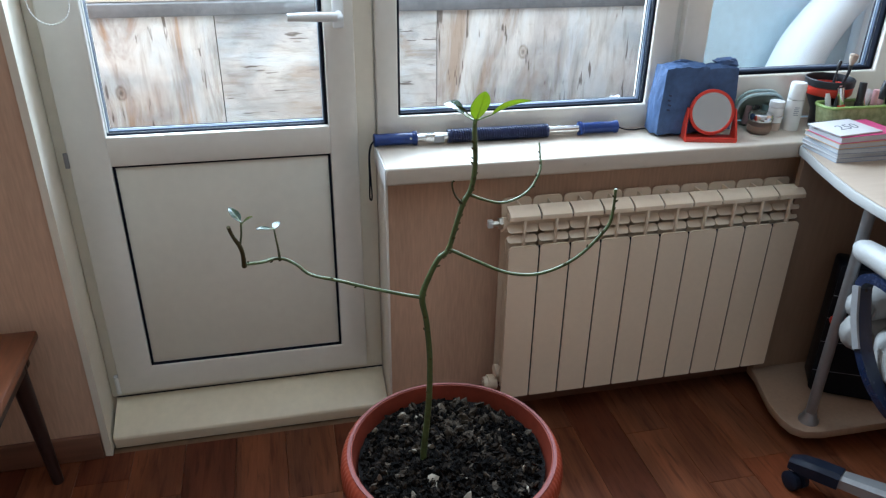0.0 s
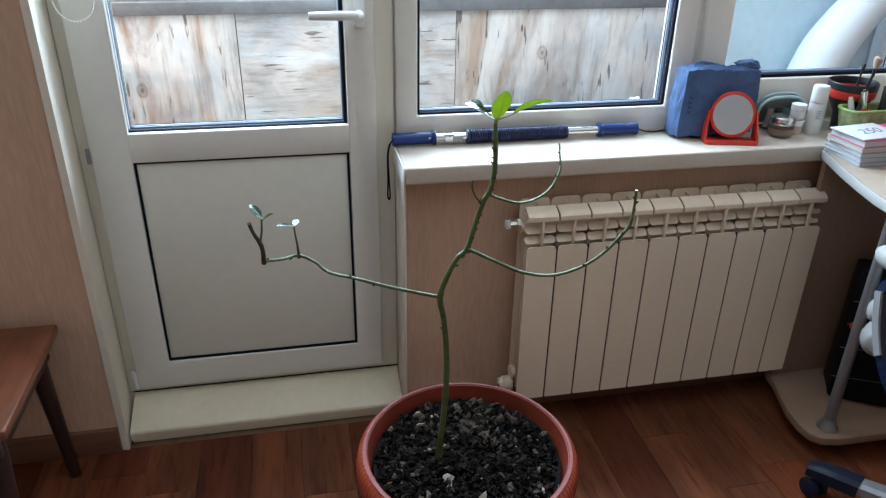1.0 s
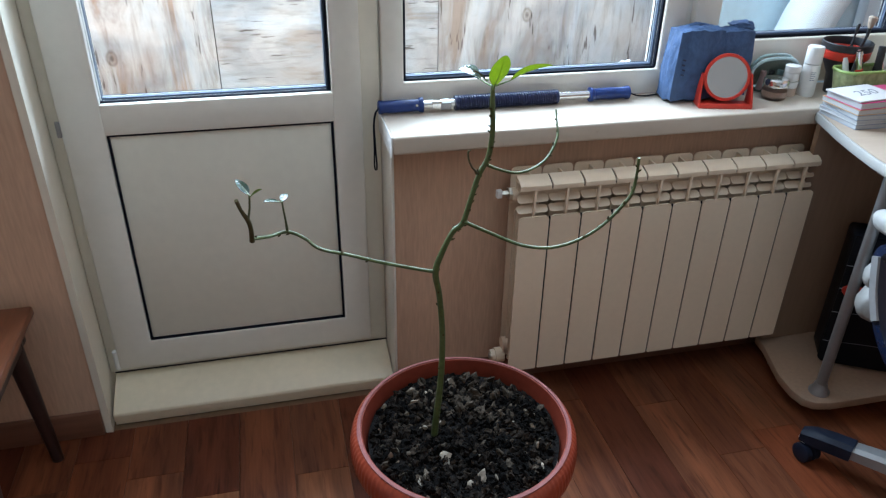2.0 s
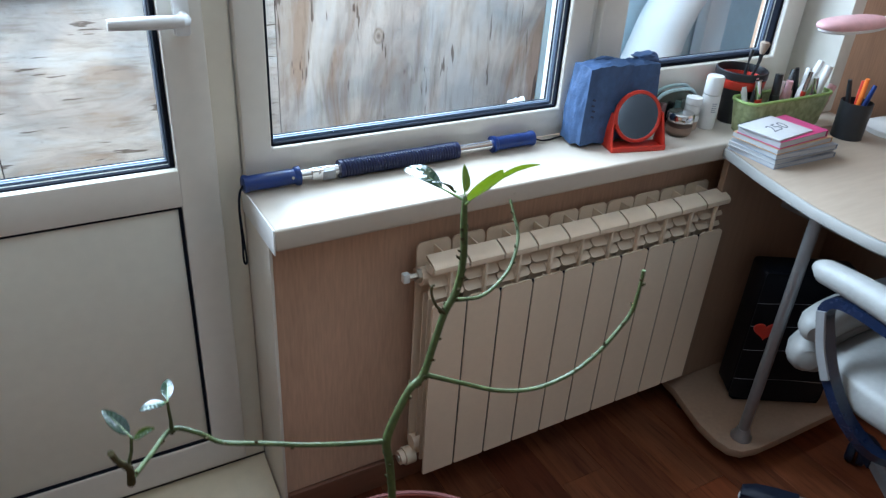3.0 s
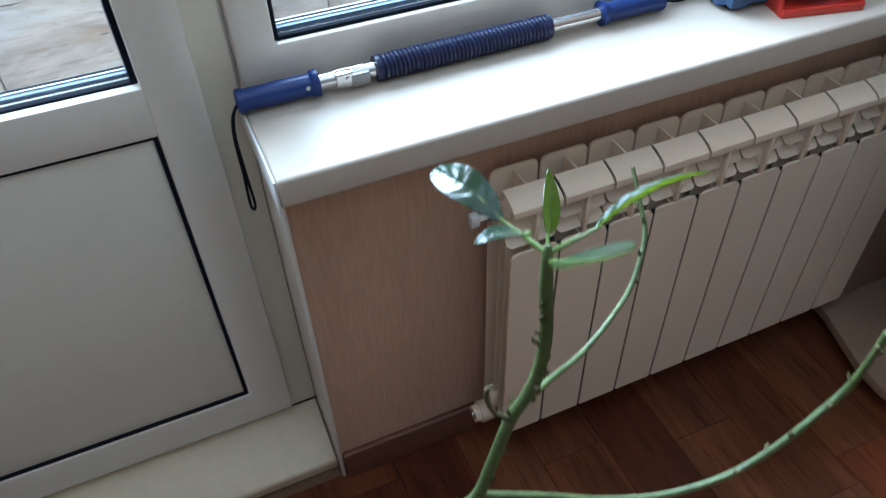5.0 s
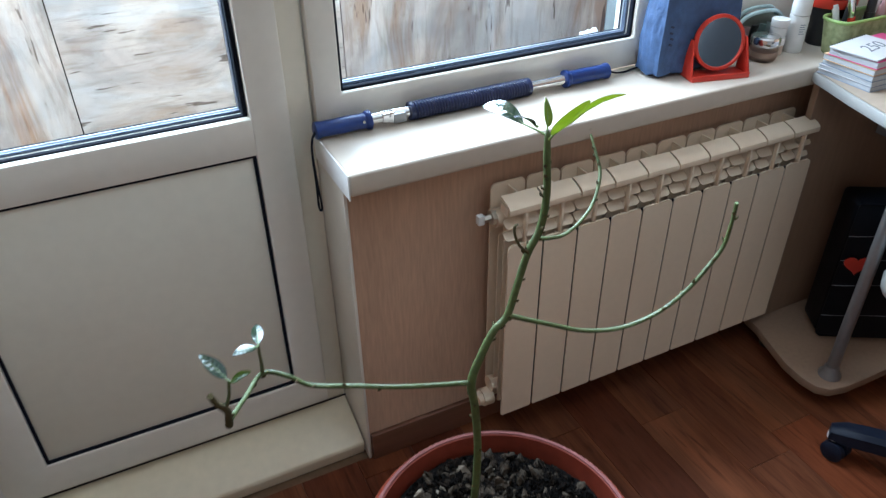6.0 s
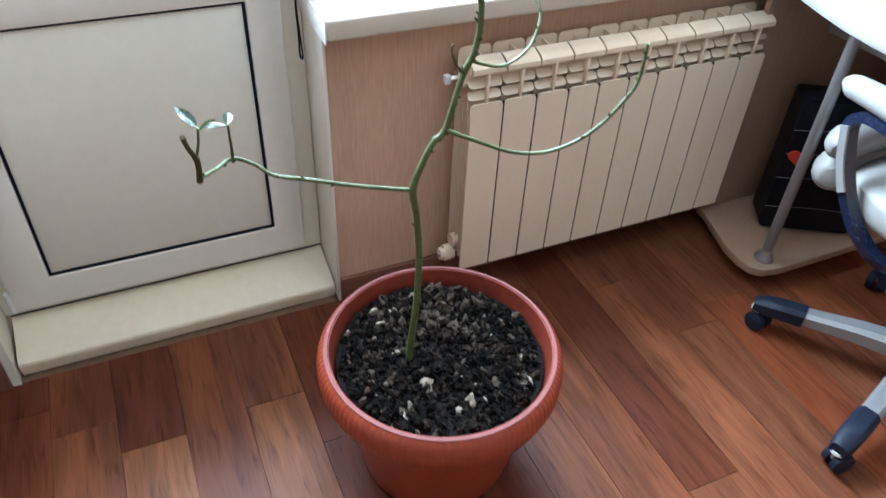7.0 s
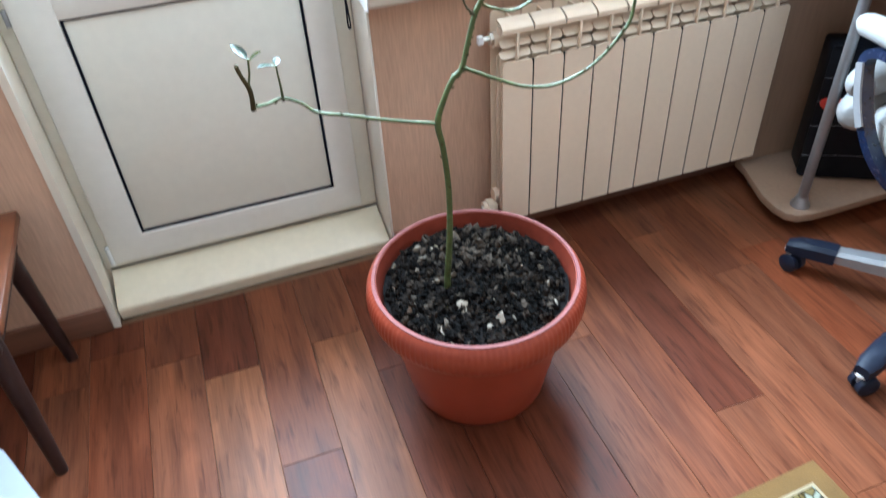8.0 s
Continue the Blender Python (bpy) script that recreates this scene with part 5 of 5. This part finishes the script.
jar = thing("cream_jar", (2.203, 2.690, SZ), "small glass cream jar with a silver lid", "jar")
part("jar", lathe([(0.0, 0.0), (0.024, 0.0), (0.030, 0.006), (0.032, 0.017), (0.030, 0.029), (0.025, 0.034), (0.0, 0.034)], (2.203, 2.690, SZ), 32), JARGL, jar)
part("filling", lathe([(0.0, 0.004), (0.021, 0.004), (0.027, 0.010), (0.027, 0.022), (0.0, 0.025)], (2.203, 2.690, SZ), 24), CREAM, jar)
lid = part("lid", lathe([(0.0, 0.0345), (0.031, 0.0345), (0.032, 0.037), (0.032, 0.050), (0.029, 0.054), (0.0, 0.055)], (2.203, 2.690, SZ), 32), CHROME, jar, "silver screw lid")
sj = thing("sample_jars", (2.257, 2.708, SZ), "two small white cosmetic jars stacked", "jar")
for z in (0.0, 0.0405):
    j = part("jar", lathe([(0.0, z), (0.017, z), (0.0185, z + 0.003), (0.0185, z + 0.021), (0.0, z + 0.022)], (2.257, 2.708, SZ), 24), CREAM if z == 0 else WHITEP, sj)
    part("lid", lathe([(0.0, z + 0.0223), (0.0190, z + 0.0223), (0.0195, z + 0.024), (0.0190, z + 0.038), (0.0, z + 0.040)], (2.257, 2.708, SZ), 24), WHITEP, j)
bt = thing("lotion_bottle", (2.305, 2.700, SZ), "white plastic lotion bottle with small print", "bottle")
part("bottle", lathe([(0.0, 0.0), (0.019, 0.0), (0.021, 0.003), (0.0215, 0.07), (0.0208, 0.083), (0.0, 0.084)], (2.305, 2.700, SZ), 32), WHITEP, bt)
part("cap", lathe([(0.0, 0.0845), (0.0205, 0.0845), (0.021, 0.086), (0.0205, 0.124), (0.0185, 0.128), (0.0, 0.129)], (2.305, 2.700, SZ), 32), WHITEP, bt)
for k in range(5):
    part("print_bar", turned(box(-0.006, 0.006 - 0.002 * (k % 2), -0.0006, 0.0004, -0.0008, 0.0008), pose(2.2985, 2.6800, SZ + 0.045 + 0.005 * k, 0, 0, -18)), COVERB, bt)

pouch = thing("cosmetic_pouch", (2.23, 2.755, SZ), "see-through cosmetic pouch with a pale teal zip", "pouch")
part("film", blob((2.232, 2.752, SZ + 0.042), (0.072, 0.022, 0.042), 0.05, 6, 3, 0.6), POUCHM, pouch)
part("zip", rod([(2.162, 2.745, SZ + 0.035), (2.168, 2.742, SZ + 0.066), (2.19, 2.741, SZ + 0.084), (2.232, 2.741, SZ + 0.089), (2.275, 2.741, SZ + 0.085), (2.30, 2.742, SZ + 0.066)], 0.0045, 8, smooth_steps=4), TEAL, pouch)
part("zip", rod([(2.164, 2.757, SZ + 0.035), (2.172, 2.757, SZ + 0.070), (2.194, 2.757, SZ + 0.090), (2.232, 2.757, SZ + 0.095), (2.275, 2.757, SZ + 0.090), (2.298, 2.757, SZ + 0.070)], 0.004, 8, smooth_steps=4), TEAL, pouch)
for k, (x, c) in enumerate(((2.20, PALEPINK), (2.225, BLACK), (2.25, TEAL), (2.272, WHITEP))):
    part("tube", rod([(x, 2.752, SZ + 0.006), (x + 0.006, 2.752, SZ + 0.055)], 0.008, 10), c, pouch)

# basket with make-up
bk = thing("makeup_basket", (2.47, 2.655, SZ), "green patterned basket full of make-up", "basket")
X0, X1, Y0, Y1, ZB = 2.332, 2.640, 2.603, 2.672, SZ
bm = bmesh.new()
loop = []
for cx, cy, a0 in ((X1 - 0.025, Y1 - 0.025, 0), (X0 + 0.025, Y1 - 0.025, 90), (X0 + 0.025, Y0 + 0.025, 180), (X1 - 0.025, Y0 + 0.025, 270)):
    for k in range(5):
        a = radians(a0 + 22.5 * k)
        loop.append((cx + 0.025 * math.cos(a), cy + 0.025 * math.sin(a)))


def bowl_ring(z, grow):
    cx, cy = (X0 + X1) / 2, (Y0 + Y1) / 2
    return [(cx + (x - cx) * grow, cy + (y - cy) * grow, z) for x, y in loop]


rings = [[bm.verts.new(p) for p in bowl_ring(z, gk)] for z, gk in ((ZB, 0.86), (ZB + 0.004, 0.89), (ZB + 0.080, 1.0), (ZB + 0.080, 0.965), (ZB + 0.006, 0.86))]
for a, b in zip(rings, rings[1:]):
    for i in range(len(a)):
        bm.faces.new((a[i], a[(i + 1) % len(a)], b[(i + 1) % len(a)], b[i]))
bm.faces.new(rings[0][::-1])
bm.faces.new(rings[-1])
part("basket", bm, GREENB, bk)
part("rim", rod([Vector(p) for p in bowl_ring(ZB + 0.081, 0.99)] + [Vector(bowl_ring(ZB + 0.081, 0.99)[0])], 0.0042, 8), surface("basket_rim", (0.30, 0.44, 0.13), 0.5, 0.2), bk)
rk = random.Random(3)
kinds = [("lipstick", PALEPINK), ("makeup_tube", WHITEP), ("nail_polish", REDM), ("makeup_tube", PALEPINK), ("lipstick", BLACK), ("makeup_tube", WHITEP), ("nail_polish", PINK), ("makeup_tube", CREAM)]
for k in range(16):
    nm, ma = kinds[k % 8]
    x, y = 2.375 + 0.016 * k + rk.uniform(-0.004, 0.004), rk.uniform(2.622, 2.655)
    h = rk.uniform(0.090, 0.145)
    tx, ty = rk.uniform(-0.035, 0.05), rk.uniform(-0.012, 0.02)
    r = rk.uniform(0.006, 0.0125)
    t = thing(nm, (x, y, ZB + 0.006), "slim make-up tube standing in the green basket", "cosmetics", "make-up in the basket")
    b0, b1 = Vector((x, y, ZB + 0.007)), Vector((x + tx, y + ty, ZB + h))
    mid = b0.lerp(b1, 0.62)
    body = part("body", rod([b0, mid], [r, r * 0.95], 10), ma, t)
    part("cap", rod([mid, b1], [r * 0.85, r * 0.8], 10), (BLACK, WHITEP, CHROME, PALEPINK)[k % 4], t)
wand = thing("white_comb", (2.56, 2.655, ZB + 0.006), "white comb handle leaning out of the basket", "comb")
part("handle", rod([(2.53, 2.65, ZB + 0.01), (2.60, 2.655, ZB + 0.10), (2.63, 2.66, ZB + 0.145)], [0.006, 0.009, 0.008], 8), WHITEP, wand)

CUPX, CUPY = 2.406, 2.712
cup = thing("brush_bowl", (CUPX, CUPY, SZ), "black bowl with a red lining holding brushes", "bowl")
part("bowl", lathe([(0.0, 0.0), (0.030, 0.0), (0.034, 0.05), (0.050, 0.085), (0.056, 0.098)], (CUPX, CUPY, SZ), 32), BLACK, cup)
part("band", lathe([(0.0562, 0.092), (0.059, 0.096), (0.0605, 0.112), (0.0575, 0.114), (0.054, 0.10)], (CUPX, CUPY, SZ), 32, close=True), REDM, cup, "red band below the rim")
part("rim", lathe([(0.0575, 0.1142), (0.0615, 0.116), (0.062, 0.132), (0.0595, 0.134), (0.056, 0.12)], (CUPX, CUPY, SZ), 32, close=True), BLACK, cup)
for x, y, h, w in ((2.452, 2.705, 0.178, 0.0095), (2.418, 2.71, 0.160, 0.004)):
    br = thing("makeup_brush", (x, y, SZ + 0.01), "make-up brush standing in the black bowl", "brush", "brushes in the bowl")
    part("handle", rod([(CUPX + 0.003, CUPY, SZ + 0.012), (x, y, SZ + h - 0.03), (x + 0.001, y, SZ + h - 0.012)], [0.003, 0.004, w * 0.55], 8), BLACK, br)
    part("bristles", rod([(x + 0.001, y, SZ + h - 0.012), (x + 0.002, y, SZ + h), (x + 0.004, y, SZ + h + 0.014), (x + 0.005, y, SZ + h + 0.018)], [w * 0.55, w, w * 1.3, w * 0.8], 10), BRISTLE if w > 0.005 else BLACK, br)

# ---- on the desk ----
DZ = 0.792
z = DZ
stack = [("magazine", 0.011, COVERB, 0.205, 0.132, -1.0), ("magazine", 0.010, PAPER, 0.21, 0.130, 1.5), ("exercise_book", 0.012, COVERB, 0.20, 0.128, -2.0), ("book", 0.013, CARDB, 0.195, 0.122, 2.0), ("notebook", 0.016, PINK, 0.175, 0.112, 4.0)]
for nm, h, cov, w, d, rot in stack:
    m = pose(2.254 + 0.003 * (len(nm) % 3), 2.455, z, 0, 0, rot)
    bk2 = thing(nm, (2.36, 2.52, z), {"magazine": "paper magazine lying in the stack on the desk", "exercise_book": "thin grey-blue exercise book in the stack", "book": "kraft-covered book in the stack on the desk", "notebook": "hot pink notebook near the top of the stack"}[nm], "book", "stack of books")
    bm = box(0.002, w - 0.002, 0.002, d - 0.001, 0.0012, h - 0.0012, 0.0005)
    part("page_block", turned(bm, m), PAGES, bk2)
    part("cover", turned(box(0, w, 0, d, h - 0.0012, h, 0.0004), m), cov, bk2)
    part("cover", turned(box(0, w, 0, d, 0.0, 0.0012, 0.0004), m), cov, bk2)
    part("spine", turned(box(w, w + 0.0014, 0, d, 0.0, h, 0.0004), m), cov, bk2)
    z += h + 0.0004
card = thing("note_pad", (2.34, 2.52, z), "white spiral pad with a handwritten number on top", "note pad")
mc = pose(2.257, 2.458, z, 0, 0, 7)
sheet = part("sheet", turned(box(0, 0.132, 0, 0.105, 0, 0.004, 0.001), mc), PAPER, card)
for k in range(14):
    part("spiral", turned(rod([(0.006 + 0.009 * k, 0.101, 0.001), (0.006 + 0.009 * k, 0.104, 0.006), (0.006 + 0.009 * k, 0.108, 0.003), (0.006 + 0.009 * k, 0.106, 0.0005)], 0.0008, 5), mc), BLACK, card)
fc = bpy.data.curves.new("digits", "FONT")
fc.body, fc.size, fc.extrude, fc.shear = "250", 0.045, 0.0002, 0.25
tmp = bpy.data.objects.new("digits", fc)
scene.collection.objects.link(tmp)
bpy.context.view_layer.update()
me = bpy.data.meshes.new_from_object(tmp)
bpy.data.objects.remove(tmp)
bm = bmesh.new()
bm.from_mesh(me)
bpy.data.meshes.remove(me)
part("written_number", turned(bm, mc @ pose(0.035, 0.035, 0.0042, 0, 0, 3)), PENCIL, sheet, "pencilled number 250")

pens = thing("pen_holder", (2.62, 2.53, DZ), "black mesh pen holder on the desk", "pen holder")
part("cup", lathe([(0.0, 0.0), (0.036, 0.0), (0.037, 0.09), (0.035, 0.09), (0.034, 0.004), (0.0, 0.004)], (2.62, 2.53, DZ), 24), BLACK, pens)
for x, y, c, h in ((2.61, 2.52, ORANGE, 0.15), (2.635, 2.54, REDM, 0.135), (2.60, 2.545, BLACK, 0.14), (2.64, 2.52, BLUEGRIP, 0.13)):
    p = thing("marker", (x, y, DZ + 0.005), "coloured marker standing in the pen holder", "pen", "pens in the holder")
    part("barrel", rod([(2.62, 2.53, DZ + 0.006), (x, y, DZ + h * 0.7)], 0.0055, 10), c, p)
    part("cap", rod([(x, y, DZ + h * 0.7), (x + (x - 2.62) * 0.35, y + (y - 2.53) * 0.35, DZ + h)], [0.0062, 0.005], 10), c, p)
lamp = thing("desk_lamp", (2.78, 2.50, DZ), "pink and white desk lamp, switched off", "lamp")
part("base", lathe([(0.0, 0.0), (0.075, 0.0), (0.075, 0.012), (0.06, 0.02), (0.0, 0.022)], (2.78, 2.50, DZ), 32), WHITEP, lamp)
part("arm", rod([(2.78, 2.50, DZ + 0.02), (2.79, 2.51, DZ + 0.18), (2.77, 2.52, DZ + 0.25), (2.67, 2.56, DZ + 0.275)], 0.009, 10, smooth_steps=4), WHITEP, lamp)
part("shade", blob((2.57, 2.57, DZ + 0.270), (0.125, 0.038, 0.015), 0.02, 4, 3, 0.8), PALEPINK, lamp)
part("diffuser", blob((2.57, 2.57, DZ + 0.258), (0.115, 0.033, 0.009), 0.02, 4, 3, 0.8), WHITEP, lamp)

# ---- left of the door ----
stool = thing("wooden_stool", (0.19, 2.44, FL), "reddish-brown wooden stool with dark tapered legs", "stool")
part("seat", box(0.005, 0.372, 2.245, 2.628, 0.428, 0.452, 0.006), WOODTOP, stool)
for x0, x1, y0, y1 in ((0.03, 0.345, 2.262, 2.280), (0.03, 0.345, 2.592, 2.610), (0.03, 0.048, 2.281, 2.591), (0.327, 0.345, 2.281, 2.591)):
    part("apron", box(x0, x1, y0, y1, 0.372, 0.428, 0.002), WOODDARK, stool)
for x, y, fx, fy in ((0.325, 2.578, 0.340, 2.588), (0.325, 2.29, 0.328, 2.248), (0.05, 2.578, 0.03, 2.588), (0.05, 2.29, 0.03, 2.248)):
    part("leg", rod([(x, y, 0.427), (x, y, 0.36), (fx, fy, FL)], [0.021, 0.021, 0.013], 14), WOODDARK, stool)
bx = thing("storage_box", (0.30, 1.90, FL), "pale grey storage box with a lid beside the stool", "box")
MB = pose(0.460, 1.896, FL, 0, 0, 28)
part("body", turned(box(-0.30, -0.004, -0.30, 0.136, 0.0, 0.345, 0.006), MB @ pose(-0.02, 0, 0)), BOXM, bx)
part("lid", turned(box(-0.305, 0.0, -0.305, 0.140, 0.346, 0.373, 0.006), MB @ pose(-0.02, 0, 0)), BOXM, bx)

chain = thing("blind_chain", (0.53, 2.70, 1.08), "white beaded chain of a roller blind hanging by the door", "blind chain")
cpts = []
for k in range(60):
    cpts.append(Vector((0.482, 2.722, 1.53 - 0.0062 * k)))
for k in range(1, 20):
    a = math.pi + math.pi * k / 20
    cpts.append(Vector((0.522 + 0.040 * math.cos(a), 2.722, 1.161 + 0.046 * math.sin(a))))
for k in range(60):
    cpts.append(Vector((0.562, 2.722, 1.164 + 0.0062 * k)))
part("cord", rod(cpts, 0.0007, 5), BEAD, chain)
bm = bmesh.new()
for p in cpts:
    b2 = bmesh.new()
    bmesh.ops.create_icosphere(b2, subdivisions=1, radius=0.0022)
    bmesh.ops.translate(b2, verts=b2.verts, vec=p)
    merge(bm, b2)
ob = part("beads", bm, BEAD, chain)
ob["kind"] = "stuff"
part("clutch", box(0.472, 0.572, 2.712, 2.736, 1.52, 1.56, 0.005), WHITEP, chain)
part("fixing", box(0.510, 0.534, 2.736, 2.778, 1.53, 1.55, 0.003), WHITEP, chain)

# ---- rug ----
rug = thing("patterned_rug", (1.0, 0.9, FL), "mustard-bordered patterned rug on the laminate", "rug")
MR = pose(1.793, 1.690, FL, 0, 0, 3.5)
part("border", turned(box(-1.6, 0, -2.3, 0, 0.0, 0.007, 0.003), MR), RUGB, rug, "mustard border")
part("cream_line", turned(box(-1.552, -0.040, -2.252, -0.040, 0.0072, 0.0082, 0.0004), MR), RUGL, rug)
part("field", turned(box(-1.545, -0.047, -2.245, -0.047, 0.0084, 0.0094, 0.0004), MR), RUGP, rug, "olive and brown flowered field")

# ---- balcony behind the glass ----
tagged(new("balcony_floor", finish(box(-1.2, 3.9, 3.062, 3.75, -0.16, -0.04), "balcony_floor", CONCRETE)), "grey concrete balcony floor", "floor", kind="structure")
PYF = 3.56
par = thing("balcony_parapet", (1.3, PYF, -0.04), "balcony parapet clad with weathered plywood sheets", "parapet", kind="structure")
for x0, x1, ma in ((-1.2, -0.43, PLY_B), (-0.427, 0.783, PLY_A), (0.786, 1.513, PLY_B), (1.516, 2.44, PLY_C)):
    part("plywood_sheet", box(x0, x1, PYF, PYF + 0.012, -0.04, 0.992, 0.001), ma, par, "weathered plywood sheet with knots and rusty stains")
part("painted_board", box(2.443, 3.9, PYF, PYF + 0.012, -0.04, 1.16, 0.001), PALEBLUE, par, "pale blue-grey painted board")
part("rail", box(-1.2, 2.44, PYF - 0.02, PYF + 0.10, 0.994, 1.035, 0.004), GREYWOOD, par, "weathered grey rail")
glz = thing("balcony_glazing", (1.3, PYF + 0.03, 1.035), "white-framed balcony glazing on the parapet", "window", kind="structure")
part("bottom_bar", box(-1.2, 2.44, PYF + 0.015, PYF + 0.06, 1.036, 1.105, 0.004), PVC, glz)
for x in (-0.6, 0.16, 0.70, 1.30, 1.95, 2.40):
    part("post", box(x - 0.03, x + 0.03, PYF + 0.013, PYF + 0.058, 1.106, 2.4, 0.004), PVC, glz)
part("top_bar", box(-1.2, 2.44, PYF + 0.015, PYF + 0.06, 2.40, 2.46, 0.004), PVC, glz)
tagged(new("balcony_end_wall", finish(box(3.62, 3.75, 3.062, PYF, -0.04, 2.4), "balcony_end", PALEBLUE)), "pale painted end wall of the balcony", "wall", kind="structure")
tagged(new("balcony_end_wall", finish(box(-1.3, -1.2, 3.062, PYF, -0.04, 2.4), "balcony_end", PALEBLUE)), "pale painted end wall of the balcony", "wall", kind="structure")
roll = thing("foam_roll", (3.0, 3.45, -0.04), "thick white foam roll bent into an arc on the balcony", "foam roll")
part("roll", rod([(2.80, 3.44, -0.04), (2.79, 3.44, 0.30), (2.81, 3.44, 0.60), (2.85, 3.44, 0.76), (2.89, 3.44, 0.87), (2.985, 3.44, 1.00), (3.12, 3.44, 1.12), (3.30, 3.44, 1.18)], [0.095, 0.1, 0.1, 0.095, 0.09, 0.08, 0.075, 0.07], 24, smooth_steps=5), FOAM, roll)
post = solo("white_post", box(3.16, 3.27, 3.50, 3.552, -0.04, 2.2, 0.004), FOAM, "bright white upright post on the balcony", "post", kind="structure")
osill = solo("outer_sill", box(1.20, 2.66, 2.866, 2.902, 0.806, 0.816, 0.002), PVC, "white metal outer window sill", "window sill", kind="structure")
cl = solo("white_cloth", blob((1.868, 2.885, 0.838), (0.024, 0.015, 0.023), 0.35, 7, 3, 0.8), FOAM, "small crumpled white cloth on the outer sill", "cloth", at=(1.855, 2.885, 0.816))

# ---- floor boards ----
floor = tagged(new("floor", finish(box(XL - 0.15, XR + 0.15, YB - 0.15, WALL + 0.40, -0.12, FL - 0.0035), "floor", UNDER)), "reddish-brown laminate floor of boards laid towards the window", "floor", kind="structure")
PW, PL = 0.1305, 0.86
meshes = {}


def board_mesh(w, ln):
    key = (round(w, 4), round(ln, 4))
    if key not in meshes:
        c = 0.0009
        h = 0.0034
        top = [(c, c), (w - c, c), (w - c, ln - c), (c, ln - c)]
        low = [(0.0003, 0.0003), (w - 0.0003, 0.0003), (w - 0.0003, ln - 0.0003), (0.0003, ln - 0.0003)]
        vs = [(x, y, 0) for x, y in top] + [(x, y, -c) for x, y in low] + [(x, y, -h) for x, y in low]
        fs = [(0, 1, 2, 3)] + [(i + 4, (i + 1) % 4 + 4, (i + 1) % 4, i) for i in range(4)] + [(i + 8, (i + 1) % 4 + 8, (i + 1) % 4 + 4, i + 4) for i in range(4)]
        me = bpy.data.meshes.new("board")
        me.from_pydata(vs, [], fs)
        me.materials.append(FLOORM)
        meshes[key] = me
    return meshes[key]


rf = random.Random(21)
x = 0.511 - PW * math.ceil((0.511 - XL) / PW)
while x < XR:
    xa, xb = max(x, XL), min(x + PW, XR)
    k = round((x - 0.511) / PW)
    joint = {1: 2.390, 9: 1.868, 0: 1.62, -1: 1.70, -2: 2.478, 2: 2.082, 8: 2.52, 10: 1.60, 5: 1.75, 6: 1.63, 7: 2.175, 3: 1.55, 4: 2.260, 11: 2.245}.get(k, rf.uniform(1.4, 2.7))
    y = joint - PL * math.ceil((joint - YB) / PL)
    while y < WALL:
        ya, yb = max(y, YB), min(y + PL, WALL)
        if xb - xa > 0.01 and yb - ya > 0.01:
            ob = new("board", board_mesh(xb - xa, yb - ya))
            ob.location = (xa, ya, FL)
            ob.parent = floor
        y += PL
    x += PW
